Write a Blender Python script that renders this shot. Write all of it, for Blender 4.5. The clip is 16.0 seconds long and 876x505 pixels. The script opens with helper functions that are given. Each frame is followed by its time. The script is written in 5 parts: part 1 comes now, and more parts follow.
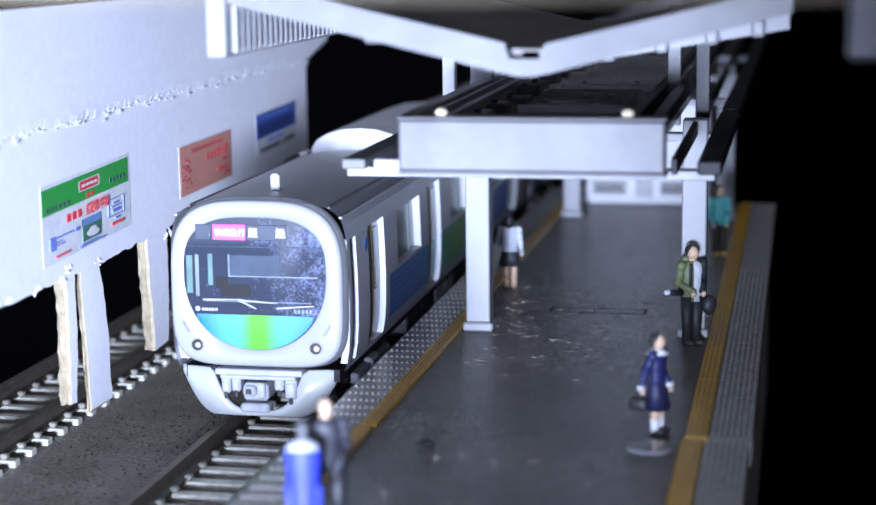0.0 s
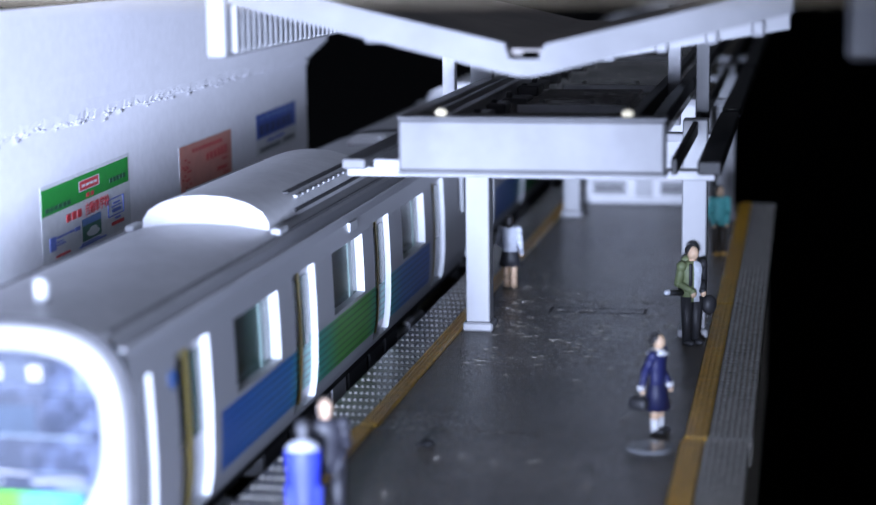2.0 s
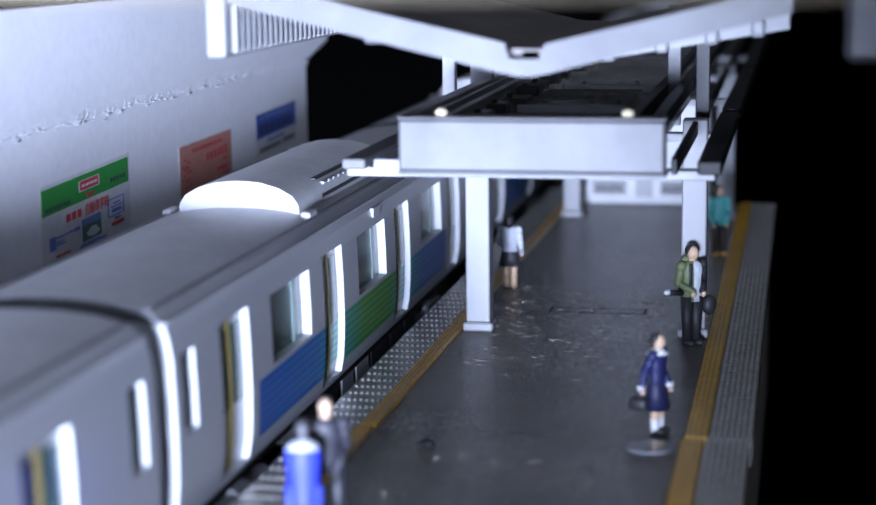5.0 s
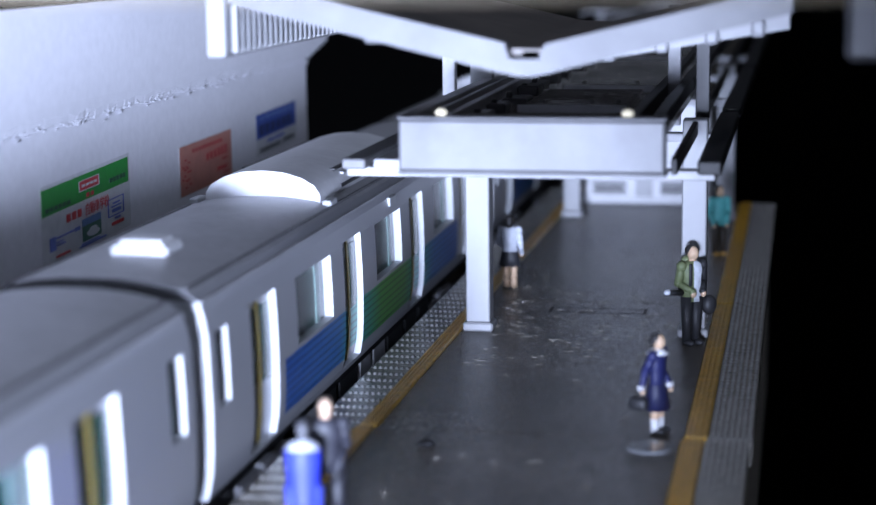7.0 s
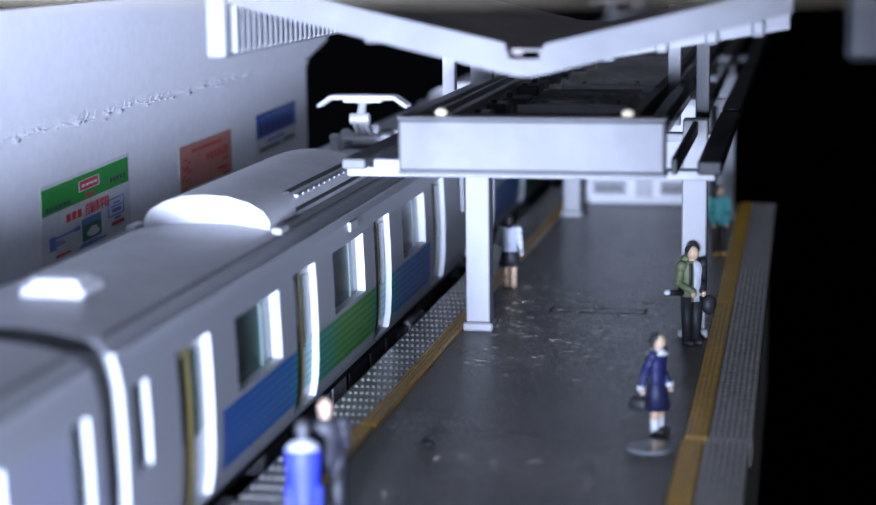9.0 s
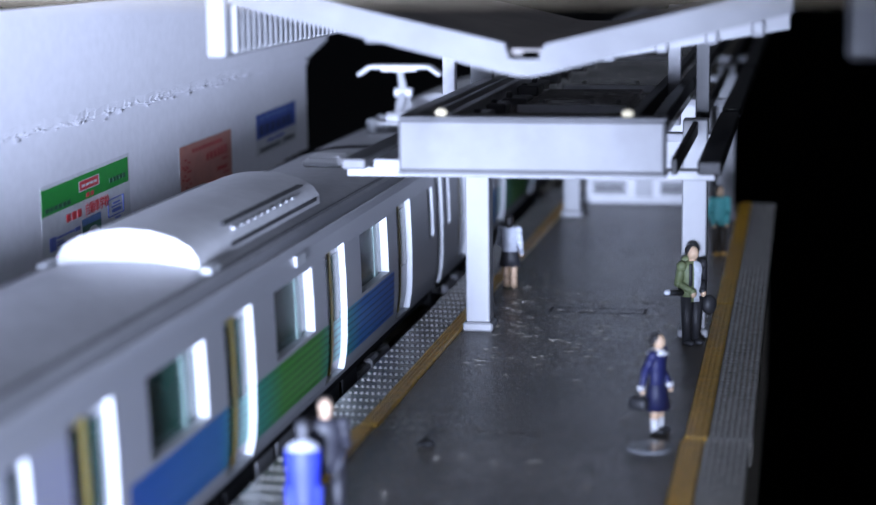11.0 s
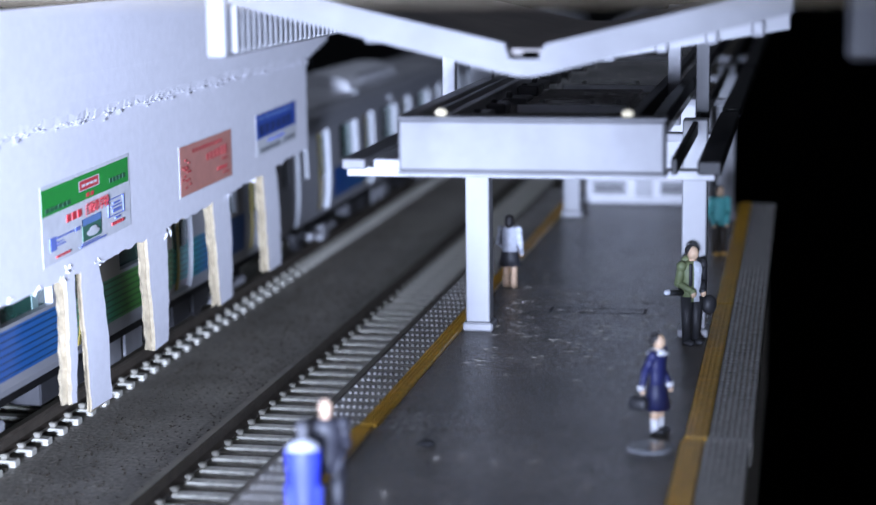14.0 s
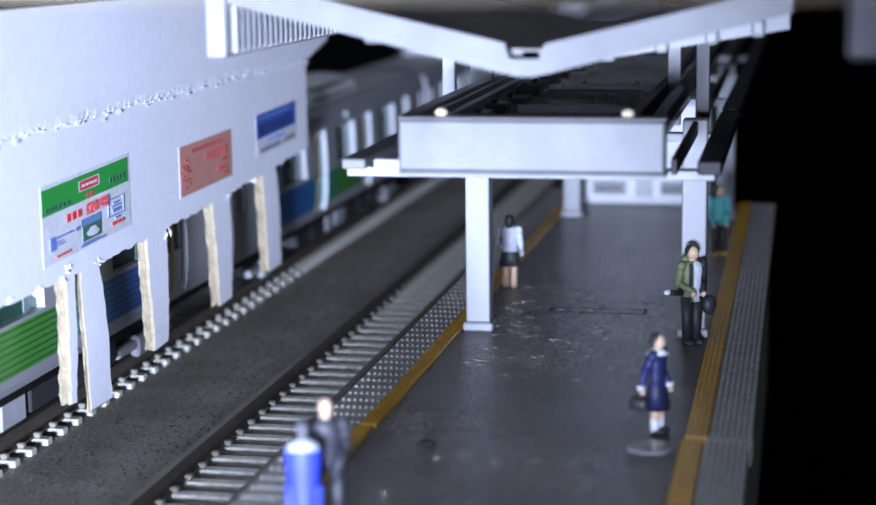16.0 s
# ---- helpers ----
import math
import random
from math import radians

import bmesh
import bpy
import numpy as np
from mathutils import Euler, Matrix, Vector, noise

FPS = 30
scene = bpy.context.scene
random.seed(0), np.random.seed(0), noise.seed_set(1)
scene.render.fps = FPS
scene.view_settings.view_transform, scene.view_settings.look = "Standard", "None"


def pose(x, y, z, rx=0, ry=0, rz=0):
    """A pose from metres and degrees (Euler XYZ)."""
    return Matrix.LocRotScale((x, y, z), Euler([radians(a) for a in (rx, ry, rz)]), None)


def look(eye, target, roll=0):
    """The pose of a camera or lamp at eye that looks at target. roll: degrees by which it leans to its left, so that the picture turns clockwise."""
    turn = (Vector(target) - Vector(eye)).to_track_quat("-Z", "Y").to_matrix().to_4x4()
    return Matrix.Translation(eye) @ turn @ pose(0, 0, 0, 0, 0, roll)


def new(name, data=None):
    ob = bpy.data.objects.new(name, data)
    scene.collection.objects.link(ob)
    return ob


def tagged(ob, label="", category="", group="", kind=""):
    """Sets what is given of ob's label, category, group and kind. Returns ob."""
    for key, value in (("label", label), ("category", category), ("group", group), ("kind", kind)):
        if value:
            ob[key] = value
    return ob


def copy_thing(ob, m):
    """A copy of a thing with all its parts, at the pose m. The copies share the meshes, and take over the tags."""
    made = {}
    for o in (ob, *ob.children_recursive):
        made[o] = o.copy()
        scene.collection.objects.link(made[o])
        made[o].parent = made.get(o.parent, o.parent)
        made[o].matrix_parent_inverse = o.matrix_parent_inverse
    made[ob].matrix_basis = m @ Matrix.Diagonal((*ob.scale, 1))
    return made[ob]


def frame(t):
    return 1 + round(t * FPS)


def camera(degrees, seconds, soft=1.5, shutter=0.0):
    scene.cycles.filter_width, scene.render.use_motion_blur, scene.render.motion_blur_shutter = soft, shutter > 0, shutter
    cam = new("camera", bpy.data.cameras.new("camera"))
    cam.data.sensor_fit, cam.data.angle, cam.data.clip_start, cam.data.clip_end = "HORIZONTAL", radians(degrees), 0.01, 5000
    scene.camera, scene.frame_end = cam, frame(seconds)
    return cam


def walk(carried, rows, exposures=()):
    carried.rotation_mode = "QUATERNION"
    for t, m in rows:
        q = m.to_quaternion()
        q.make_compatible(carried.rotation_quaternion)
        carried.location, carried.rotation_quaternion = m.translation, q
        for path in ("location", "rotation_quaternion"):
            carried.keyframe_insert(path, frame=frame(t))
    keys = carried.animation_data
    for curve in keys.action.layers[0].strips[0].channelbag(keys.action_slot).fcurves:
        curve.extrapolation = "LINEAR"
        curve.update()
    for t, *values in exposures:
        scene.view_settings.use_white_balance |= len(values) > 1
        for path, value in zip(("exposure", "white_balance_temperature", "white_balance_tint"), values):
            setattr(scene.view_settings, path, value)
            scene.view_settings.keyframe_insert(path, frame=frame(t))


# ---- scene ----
# Model railway in N gauge (1:150). All building numbers are in millimetres; K turns them into metres.
K = 0.001

# ---- camera ----
cam = camera(27.3, 16.0, 1.5)
cam.data.dof.use_dof = True
cam.data.dof.focus_distance = 0.198
cam.data.dof.aperture_fstop = 33.0
EYE = Vector((54.87, 0.0, 50.59)) * K
YAW, PITCH, ROLL = radians(11.34), radians(9.77), -0.67
AIM = EYE + Vector((-math.sin(YAW) * math.cos(PITCH), math.cos(YAW) * math.cos(PITCH), -math.sin(PITCH)))
VIEW = look(EYE, AIM, ROLL)
walk(cam, [(0.0, VIEW), (16.0, VIEW)])

# ---- light: the torch beside the lens is the only lamp of a dark room ----
scene.view_settings.exposure = 0.0
world = bpy.data.worlds.new("world")
scene.world = world
world.use_nodes = True
world.node_tree.nodes["Background"].inputs[0].default_value = (0.66, 0.75, 1.0, 1)
world.node_tree.nodes["Background"].inputs[1].default_value = 0.35
torch = new("torch_light", bpy.data.lights.new("torch_light", "SPOT"))
torch.data.energy = 18.5
torch.data.color = (0.595, 0.695, 1.0)
torch.data.shadow_soft_size = 0.018
torch.data.spot_size = radians(44)
torch.data.spot_blend = 1.0
torch.matrix_world = look(Vector((40.0, -110, 18.0)) * K, Vector((-42.6, 188, 36)) * K)


# ---- materials ----
def material(name, color, rough=0.5, metal=0.0, grain=0.0, scale=400.0, bump=0.0, stain=0.0, stain_scale=60.0, emit=0.0, spec=0.5, relief=0.0004):
    """Principled surface with a fine grain, a broad stain and a relief, all at real size."""
    m = bpy.data.materials.new(name)
    m.use_nodes = True
    nt = m.node_tree
    b = nt.nodes["Principled BSDF"]
    b.inputs["Roughness"].default_value = rough
    b.inputs["Metallic"].default_value = metal
    b.inputs["Specular IOR Level"].default_value = spec
    b.inputs["Base Color"].default_value = (*color, 1)
    if emit:
        b.inputs["Emission Color"].default_value = (*color, 1)
        b.inputs["Emission Strength"].default_value = emit
    co = nt.nodes.new("ShaderNodeTexCoord")
    out = None
    if grain or stain:
        base = nt.nodes.new("ShaderNodeRGB")
        base.outputs[0].default_value = (*color, 1)
        out = base.outputs[0]
        for amount, sc, detail in ((grain, scale, 3), (stain, stain_scale, 5)):
            if not amount:
                continue
            n = nt.nodes.new("ShaderNodeTexNoise")
            n.inputs["Scale"].default_value = sc
            n.inputs["Detail"].default_value = detail
            nt.links.new(co.outputs["Object"], n.inputs["Vector"])
            r = nt.nodes.new("ShaderNodeMapRange")
            r.inputs[1].default_value, r.inputs[2].default_value = 0.3, 0.7
            r.inputs[3].default_value, r.inputs[4].default_value = 1 - amount, 1 + amount
            nt.links.new(n.outputs[0], r.inputs[0])
            x = nt.nodes.new("ShaderNodeVectorMath")
            x.operation = "SCALE"
            nt.links.new(out, x.inputs[0])
            nt.links.new(r.outputs[0], x.inputs["Scale"])
            out = x.outputs[0]
        nt.links.new(out, b.inputs["Base Color"])
    if bump:
        n = nt.nodes.new("ShaderNodeTexNoise")
        n.inputs["Scale"].default_value = scale
        n.inputs["Detail"].default_value = 4
        nt.links.new(co.outputs["Object"], n.inputs["Vector"])
        u = nt.nodes.new("ShaderNodeBump")
        u.inputs["Strength"].default_value = bump
        u.inputs["Distance"].default_value = relief
        nt.links.new(n.outputs[0], u.inputs["Height"])
        nt.links.new(u.outputs[0], b.inputs["Normal"])
    return m


def livery(name, head=0.0):
    """Silver car side with a printed blue, teal and green band in fine stripes below the windows."""
    m = material(name, (0.36, 0.365, 0.38), 0.34, 0.3, grain=0.05, scale=300)
    nt = m.node_tree
    b = nt.nodes["Principled BSDF"]
    co = nt.nodes.new("ShaderNodeTexCoord")
    sep = nt.nodes.new("ShaderNodeSeparateXYZ")
    nt.links.new(co.outputs["Object"], sep.inputs[0])
    along = nt.nodes.new("ShaderNodeMapRange")
    along.inputs[1].default_value, along.inputs[2].default_value = -head * K, (135 - head) * K
    nt.links.new(sep.outputs[1], along.inputs[0])
    ramp = nt.nodes.new("ShaderNodeValToRGB")
    silver, blue, teal, green = (0.36, 0.365, 0.385, 1), (0.02, 0.11, 0.42, 1), (0.03, 0.34, 0.34, 1), (0.07, 0.30, 0.05, 1)
    stops = [(0.0, silver), (0.182, silver), (0.184, blue), (0.33, (0.03, 0.17, 0.45, 1)), (0.37, teal), (0.42, (0.03, 0.30, 0.22, 1)), (0.47, green), (0.56, green),
             (0.60, (0.03, 0.30, 0.22, 1)), (0.64, teal), (0.69, (0.03, 0.17, 0.45, 1)), (0.81, blue), (0.812, silver)]
    el = ramp.color_ramp.elements
    el[0].position, el[0].color = stops[0]
    el[1].position, el[1].color = stops[-1]
    for at, c in stops[1:-1]:
        e = el.new(at)
        e.color = c
    nt.links.new(along.outputs[0], ramp.inputs[0])
    wave = nt.nodes.new("ShaderNodeMath")
    wave.operation = "PINGPONG"
    wave.inputs[1].default_value = 0.36 * K
    nt.links.new(sep.outputs[2], wave.inputs[0])
    line = nt.nodes.new("ShaderNodeMapRange")
    line.inputs[1].default_value, line.inputs[2].default_value = 0.05 * K, 0.14 * K
    line.inputs[3].default_value, line.inputs[4].default_value = 0.35, 1.0
    nt.links.new(wave.outputs[0], line.inputs[0])
    striped = nt.nodes.new("ShaderNodeVectorMath")
    striped.operation = "SCALE"
    nt.links.new(ramp.outputs[0], striped.inputs[0])
    nt.links.new(line.outputs[0], striped.inputs["Scale"])
    low = nt.nodes.new("ShaderNodeMath")
    low.operation = "LESS_THAN"
    low.inputs[1].default_value = 13.3 * K
    nt.links.new(sep.outputs[2], low.inputs[0])
    far = nt.nodes.new("ShaderNodeMath")
    far.operation = "GREATER_THAN"
    far.inputs[1].default_value = 8.2 * K
    nt.links.new(sep.outputs[2], far.inputs[0])
    both = nt.nodes.new("ShaderNodeMath")
    both.operation = "MULTIPLY"
    nt.links.new(low.outputs[0], both.inputs[0])
    nt.links.new(far.outputs[0], both.inputs[1])
    gate = both
    for op, lim in (("GREATER_THAN", 0.183), ("LESS_THAN", 0.811)):
        g = nt.nodes.new("ShaderNodeMath")
        g.operation = op
        g.inputs[1].default_value = lim
        nt.links.new(along.outputs[0], g.inputs[0])
        m2 = nt.nodes.new("ShaderNodeMath")
        m2.operation = "MULTIPLY"
        nt.links.new(gate.outputs[0], m2.inputs[0])
        nt.links.new(g.outputs[0], m2.inputs[1])
        gate = m2
    both = gate
    mix = nt.nodes.new("ShaderNodeMix")
    mix.data_type = "RGBA"
    mix.inputs[6].default_value = silver
    nt.links.new(both.outputs[0], mix.inputs[0])
    nt.links.new(striped.outputs[0], mix.inputs[7])
    nt.links.new(mix.outputs[2], b.inputs["Base Color"])
    return m


M_BOARD = material("white_board", (0.88, 0.875, 0.91), 0.7, grain=0.03, scale=900, bump=0.05, stain=0.04, stain_scale=40)
M_TORN = material("torn_foam", (0.33, 0.275, 0.18), 0.9, grain=0.15, scale=1500, bump=0.5, stain=0.12, stain_scale=250)
M_FLOOR = material("platform_floor", (0.132, 0.117, 0.099), 0.22, grain=0.55, scale=3600, bump=1.0, stain=0.32, stain_scale=60, relief=0.0009)
def add_glints(m, scale, color):
    """Sparse pale specks mixed into a material's colour as painted glints."""
    nt = m.node_tree
    b = nt.nodes["Principled BSDF"]
    was = b.inputs["Base Color"].links[0].from_socket
    co = nt.nodes.new("ShaderNodeTexCoord")
    n = nt.nodes.new("ShaderNodeTexNoise")
    n.inputs["Scale"].default_value = scale
    n.inputs["Detail"].default_value = 1.0
    broad = nt.nodes.new("ShaderNodeTexNoise")
    broad.inputs["Scale"].default_value = 45
    for t in (n, broad):
        nt.links.new(co.outputs["Object"], t.inputs["Vector"])
    both = nt.nodes.new("ShaderNodeMath")
    both.operation = "MULTIPLY"
    nt.links.new(n.outputs[0], both.inputs[0])
    nt.links.new(broad.outputs[0], both.inputs[1])
    r = nt.nodes.new("ShaderNodeMapRange")
    r.inputs[1].default_value, r.inputs[2].default_value = 0.31, 0.44
    nt.links.new(both.outputs[0], r.inputs[0])
    mix = nt.nodes.new("ShaderNodeMix")
    mix.data_type = "RGBA"
    mix.inputs[7].default_value = (*color, 1)
    nt.links.new(r.outputs[0], mix.inputs[0])
    nt.links.new(was, mix.inputs[6])
    nt.links.new(mix.outputs[2], b.inputs["Base Color"])


add_glints(M_FLOOR, 3000, (0.30, 0.28, 0.25))
M_EDGE = material("platform_edge", (0.30, 0.275, 0.235), 0.2, grain=0.2, scale=1500, bump=0.3, stain=0.2, stain_scale=60)
M_YELLOW = material("tactile_yellow", (0.62, 0.35, 0.03), 0.32, grain=0.2, scale=900, bump=0.2, stain=0.15, stain_scale=80)
M_STUD = material("stud", (0.28, 0.27, 0.25), 0.18, grain=0.2, scale=900)
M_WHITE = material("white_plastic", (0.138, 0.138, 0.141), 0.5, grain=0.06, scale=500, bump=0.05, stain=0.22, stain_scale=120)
M_PILLAR = material("pillar_white", (0.27, 0.27, 0.275), 0.45, grain=0.03, scale=500, stain=0.05, stain_scale=70)
M_GREY = material("grey_plastic", (0.36, 0.36, 0.37), 0.5, grain=0.1, scale=600, stain=0.15, stain_scale=70)
M_DARK = material("dark_plastic", (0.028, 0.028, 0.03), 0.5, grain=0.2, scale=600, stain=0.2, stain_scale=60)
M_BLACK = material("black_plastic", (0.006, 0.006, 0.0065), 0.5, grain=0.3, scale=500, spec=0.25)
M_BLACKBOARD = material("black_board", (0.003, 0.003, 0.0033), 0.95, grain=0.3, scale=300, stain=0.2, stain_scale=20, spec=0.05)
M_BALLAST = material("ballast_sheet", (0.245, 0.222, 0.182), 0.6, grain=0.35, scale=1800, bump=0.5, stain=0.2, stain_scale=130)
M_RAIL = material("rail_brown", (0.07, 0.055, 0.04), 0.5, 0.3, grain=0.3, scale=700)
M_RAILTOP = material("rail_head", (0.17, 0.15, 0.11), 0.42, 0.5, grain=0.2, scale=300)
M_CHAIR = material("rail_chair", (0.24, 0.225, 0.18), 0.55, grain=0.2, scale=900)
M_SLEEPER = material("sleeper", (0.52, 0.50, 0.42), 0.4, grain=0.2, scale=900, bump=0.3, stain=0.2, stain_scale=100)
M_PALE = material("pale_stone", (0.66, 0.64, 0.56), 0.5, grain=0.3, scale=900)
# Near-black colour stands in for the darkness of the unlit room.
M_ROOM = material("unlit_room_black", (0.002, 0.002, 0.0022), 0.95, grain=0.2, scale=5, stain=0.2, stain_scale=1, spec=0.0)
M_BEIGE = material("beige_wood", (0.22, 0.18, 0.12), 0.6, grain=0.2, scale=200, stain=0.2, stain_scale=40)
M_ROOF = material("car_roof", (0.40, 0.40, 0.41), 0.45, grain=0.08, scale=800, bump=0.1, stain=0.12, stain_scale=60)
M_SIDE = livery("car_side")
M_SIDEH = livery("head_car_side", 4.6)
M_JAMB = material("window_frame", (0.41, 0.42, 0.43), 0.4, grain=0.03, scale=500)
M_POST = material("window_inner_frame", (0.16, 0.24, 0.22), 0.3, grain=0.1, scale=500)
M_GLASS = material("tinted_glass", (0.02, 0.068, 0.05), 0.2, grain=0.4, scale=120, spec=0.4)
M_GOLD = material("door_edge_gold", (0.42, 0.33, 0.08), 0.35, 0.3, grain=0.1, scale=500)
M_RIMDARK = material("dark_rim", (0.10, 0.10, 0.105), 0.5, grain=0.15, scale=500)
M_AC = material("air_conditioner", (0.70, 0.70, 0.71), 0.5, grain=0.05, scale=700, stain=0.08, stain_scale=80)


# ---- mesh helpers ----
def mesh_from(name, verts, faces, mats, idx=None, smooth=False):
    me = bpy.data.meshes.new(name)
    me.from_pydata([Vector(v) * K for v in verts], [], faces)
    for m in mats:
        me.materials.append(m)
    if idx:
        me.polygons.foreach_set("material_index", idx)
    if smooth:
        me.polygons.foreach_set("use_smooth", [True] * len(me.polygons))
    me.update()
    return me


def part(name, bm, mat, parent=None, label="", smooth=False):
    """Links a bmesh (in millimetres) as one mesh object under a thing or part."""
    me = bpy.data.meshes.new(name)
    bmesh.ops.scale(bm, vec=(K, K, K), verts=bm.verts)
    bmesh.ops.recalc_face_normals(bm, faces=bm.faces)
    if smooth == "round":
        for e in bm.edges:
            e.smooth = len(e.link_faces) == 2 and e.calc_face_angle(3.0) < 0.7
    bm.to_mesh(me)
    bm.free()
    for m in (mat if isinstance(mat, (list, tuple)) else [mat]):
        me.materials.append(m)
    if smooth:
        me.polygons.foreach_set("use_smooth", [True] * len(me.polygons))
    ob = new(name, me)
    ob.parent = parent
    if label:
        tagged(ob, label)
    return ob


def empty(name, x=0, y=0, z=0):
    ob = new(name)
    ob.empty_display_size = 0.002
    ob.location = Vector((x, y, z)) * K
    return ob


def add_box(bm, x0, x1, y0, y1, z0, z1, bevel=0.0, mi=0):
    r = bmesh.ops.create_cube(bm, size=1)
    vs = r["verts"]
    for v in vs:
        v.co = Vector(((x0 + x1) / 2 + v.co.x * (x1 - x0), (y0 + y1) / 2 + v.co.y * (y1 - y0), (z0 + z1) / 2 + v.co.z * (z1 - z0)))
    fs = {f for v in vs for f in v.link_faces}
    for f in fs:
        f.material_index = mi
    if bevel:
        r = bmesh.ops.bevel(bm, geom=list({e for v in vs for e in v.link_edges}), offset=bevel, segments=1, affect="EDGES", profile=0.5)
        for f in r["faces"]:
            f.material_index = mi
    return vs


def box(x0, x1, y0, y1, z0, z1, bevel=0.0):
    bm = bmesh.new()
    add_box(bm, x0, x1, y0, y1, z0, z1, bevel)
    return bm


def add_cyl(bm, at, axis, r, length, n=12, r2=None, mi=0):
    """A cylinder or cone centred at a point, along an axis."""
    q = Vector(axis).to_track_quat("Z", "Y").to_matrix().to_4x4()
    r_ = bmesh.ops.create_cone(bm, cap_ends=True, segments=n, radius1=r, radius2=r if r2 is None else r2, depth=length, matrix=Matrix.Translation(at) @ q)
    for f in {f for v in r_["verts"] for f in v.link_faces}:
        f.material_index = mi
    return r_["verts"]


def add_ball(bm, at, rx, ry, rz, u=10, v=7, mi=0):
    r_ = bmesh.ops.create_uvsphere(bm, u_segments=u, v_segments=v, radius=1, matrix=Matrix.Translation(at) @ Matrix.Diagonal((rx, ry, rz, 1)))
    for f in {f for w in r_["verts"] for f in w.link_faces}:
        f.material_index = mi
    return r_["verts"]


def add_prism(bm, outline, y0, y1, mi=0, axis="y"):
    """Extrudes an outline of (x, z) along y; or of (y, z) along x."""
    put = (lambda a, b, t: (a, t, b)) if axis == "y" else (lambda a, b, t: (t, a, b))
    a = [bm.verts.new(put(p, q, y0)) for p, q in outline]
    b = [bm.verts.new(put(p, q, y1)) for p, q in outline]
    n = len(outline)
    fs = [bm.faces.new(a), bm.faces.new(b[::-1])]
    fs += [bm.faces.new((a[i], b[i], b[(i + 1) % n], a[(i + 1) % n])) for i in range(n)]
    for f in fs:
        f.material_index = mi
    return a + b


# ---- the room, the board and the tracks ----
def room():
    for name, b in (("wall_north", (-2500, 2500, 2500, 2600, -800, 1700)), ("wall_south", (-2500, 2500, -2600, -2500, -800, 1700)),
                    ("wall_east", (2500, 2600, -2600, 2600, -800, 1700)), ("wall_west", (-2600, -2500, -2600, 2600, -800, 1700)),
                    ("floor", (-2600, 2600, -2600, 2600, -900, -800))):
        tagged(part(name, box(*b), M_ROOM), "room surface coloured near-black to stand for the unlit dark", "room", kind="structure")


def ground():
    bm = bmesh.new()
    add_box(bm, -39.5, 12.6, -2400, 2000, -30, -2.8, 0.3)
    add_box(bm, 12.6, 50.4, -2400, 324, -30, -2.8, 0.3)
    tagged(part("ground", bm, M_BALLAST), "dark grey granular sheet under the model tracks", "ground", kind="structure")
    tagged(part("ground_lower", box(-420, -39.7, -2400, 2000, -40, -10.6), M_BLACKBOARD), "black board beside and below the tracks", "ground", kind="structure")


def gravel():
    """Loose stones on the bed: a pale row along the rail and dark ones all over."""
    rnd = random.Random(21)
    for name, label, count, place, size, mt in (
            ("pale_gravel", "pale loose gravel along the rail", 1500, lambda: (-6.75 - abs(rnd.gauss(0, 0.3)), rnd.uniform(120, 345)), (0.10, 0.30), M_PALE),
            ("dark_gravel", "dark loose gravel on the track bed", 2600, lambda: (rnd.uniform(-21.8, -7.4), rnd.uniform(120, 340)), (0.06, 0.2), M_RAIL)):
        v, f = [], []
        for _ in range(count):
            x, y = place()
            r = rnd.uniform(*size)
            o = len(v)
            for dx, dy, dz in ((1, 0, 0), (-1, 0, 0), (0, 1, 0), (0, -1, 0), (0, 0, 1), (0, 0, -1)):
                k = r * rnd.uniform(0.7, 1.3)
                v.append((x + dx * k, y + dy * k, -2.78 + dz * k * 0.7))
            for a in (4, 5):
                for p, q in ((0, 2), (2, 1), (1, 3), (3, 0)):
                    f.append((o + p, o + q, o + a) if a == 4 else (o + q, o + p, o + a))
        ob = new(name, mesh_from(name, v, f, [mt]))
        tagged(ob, label, "gravel", kind="stuff")


FAR_X = -31.0
RAIL_X = (-4.9, 4.5)
RAIL = [(-0.75, -2.1), (0.75, -2.1), (0.75, -1.8), (0.18, -1.5), (0.18, -0.6), (0.4, -0.4), (0.4, 0.0), (-0.4, 0.0), (-0.4, -0.4), (-0.18, -0.6), (-0.18, -1.5), (-0.75, -1.8)]


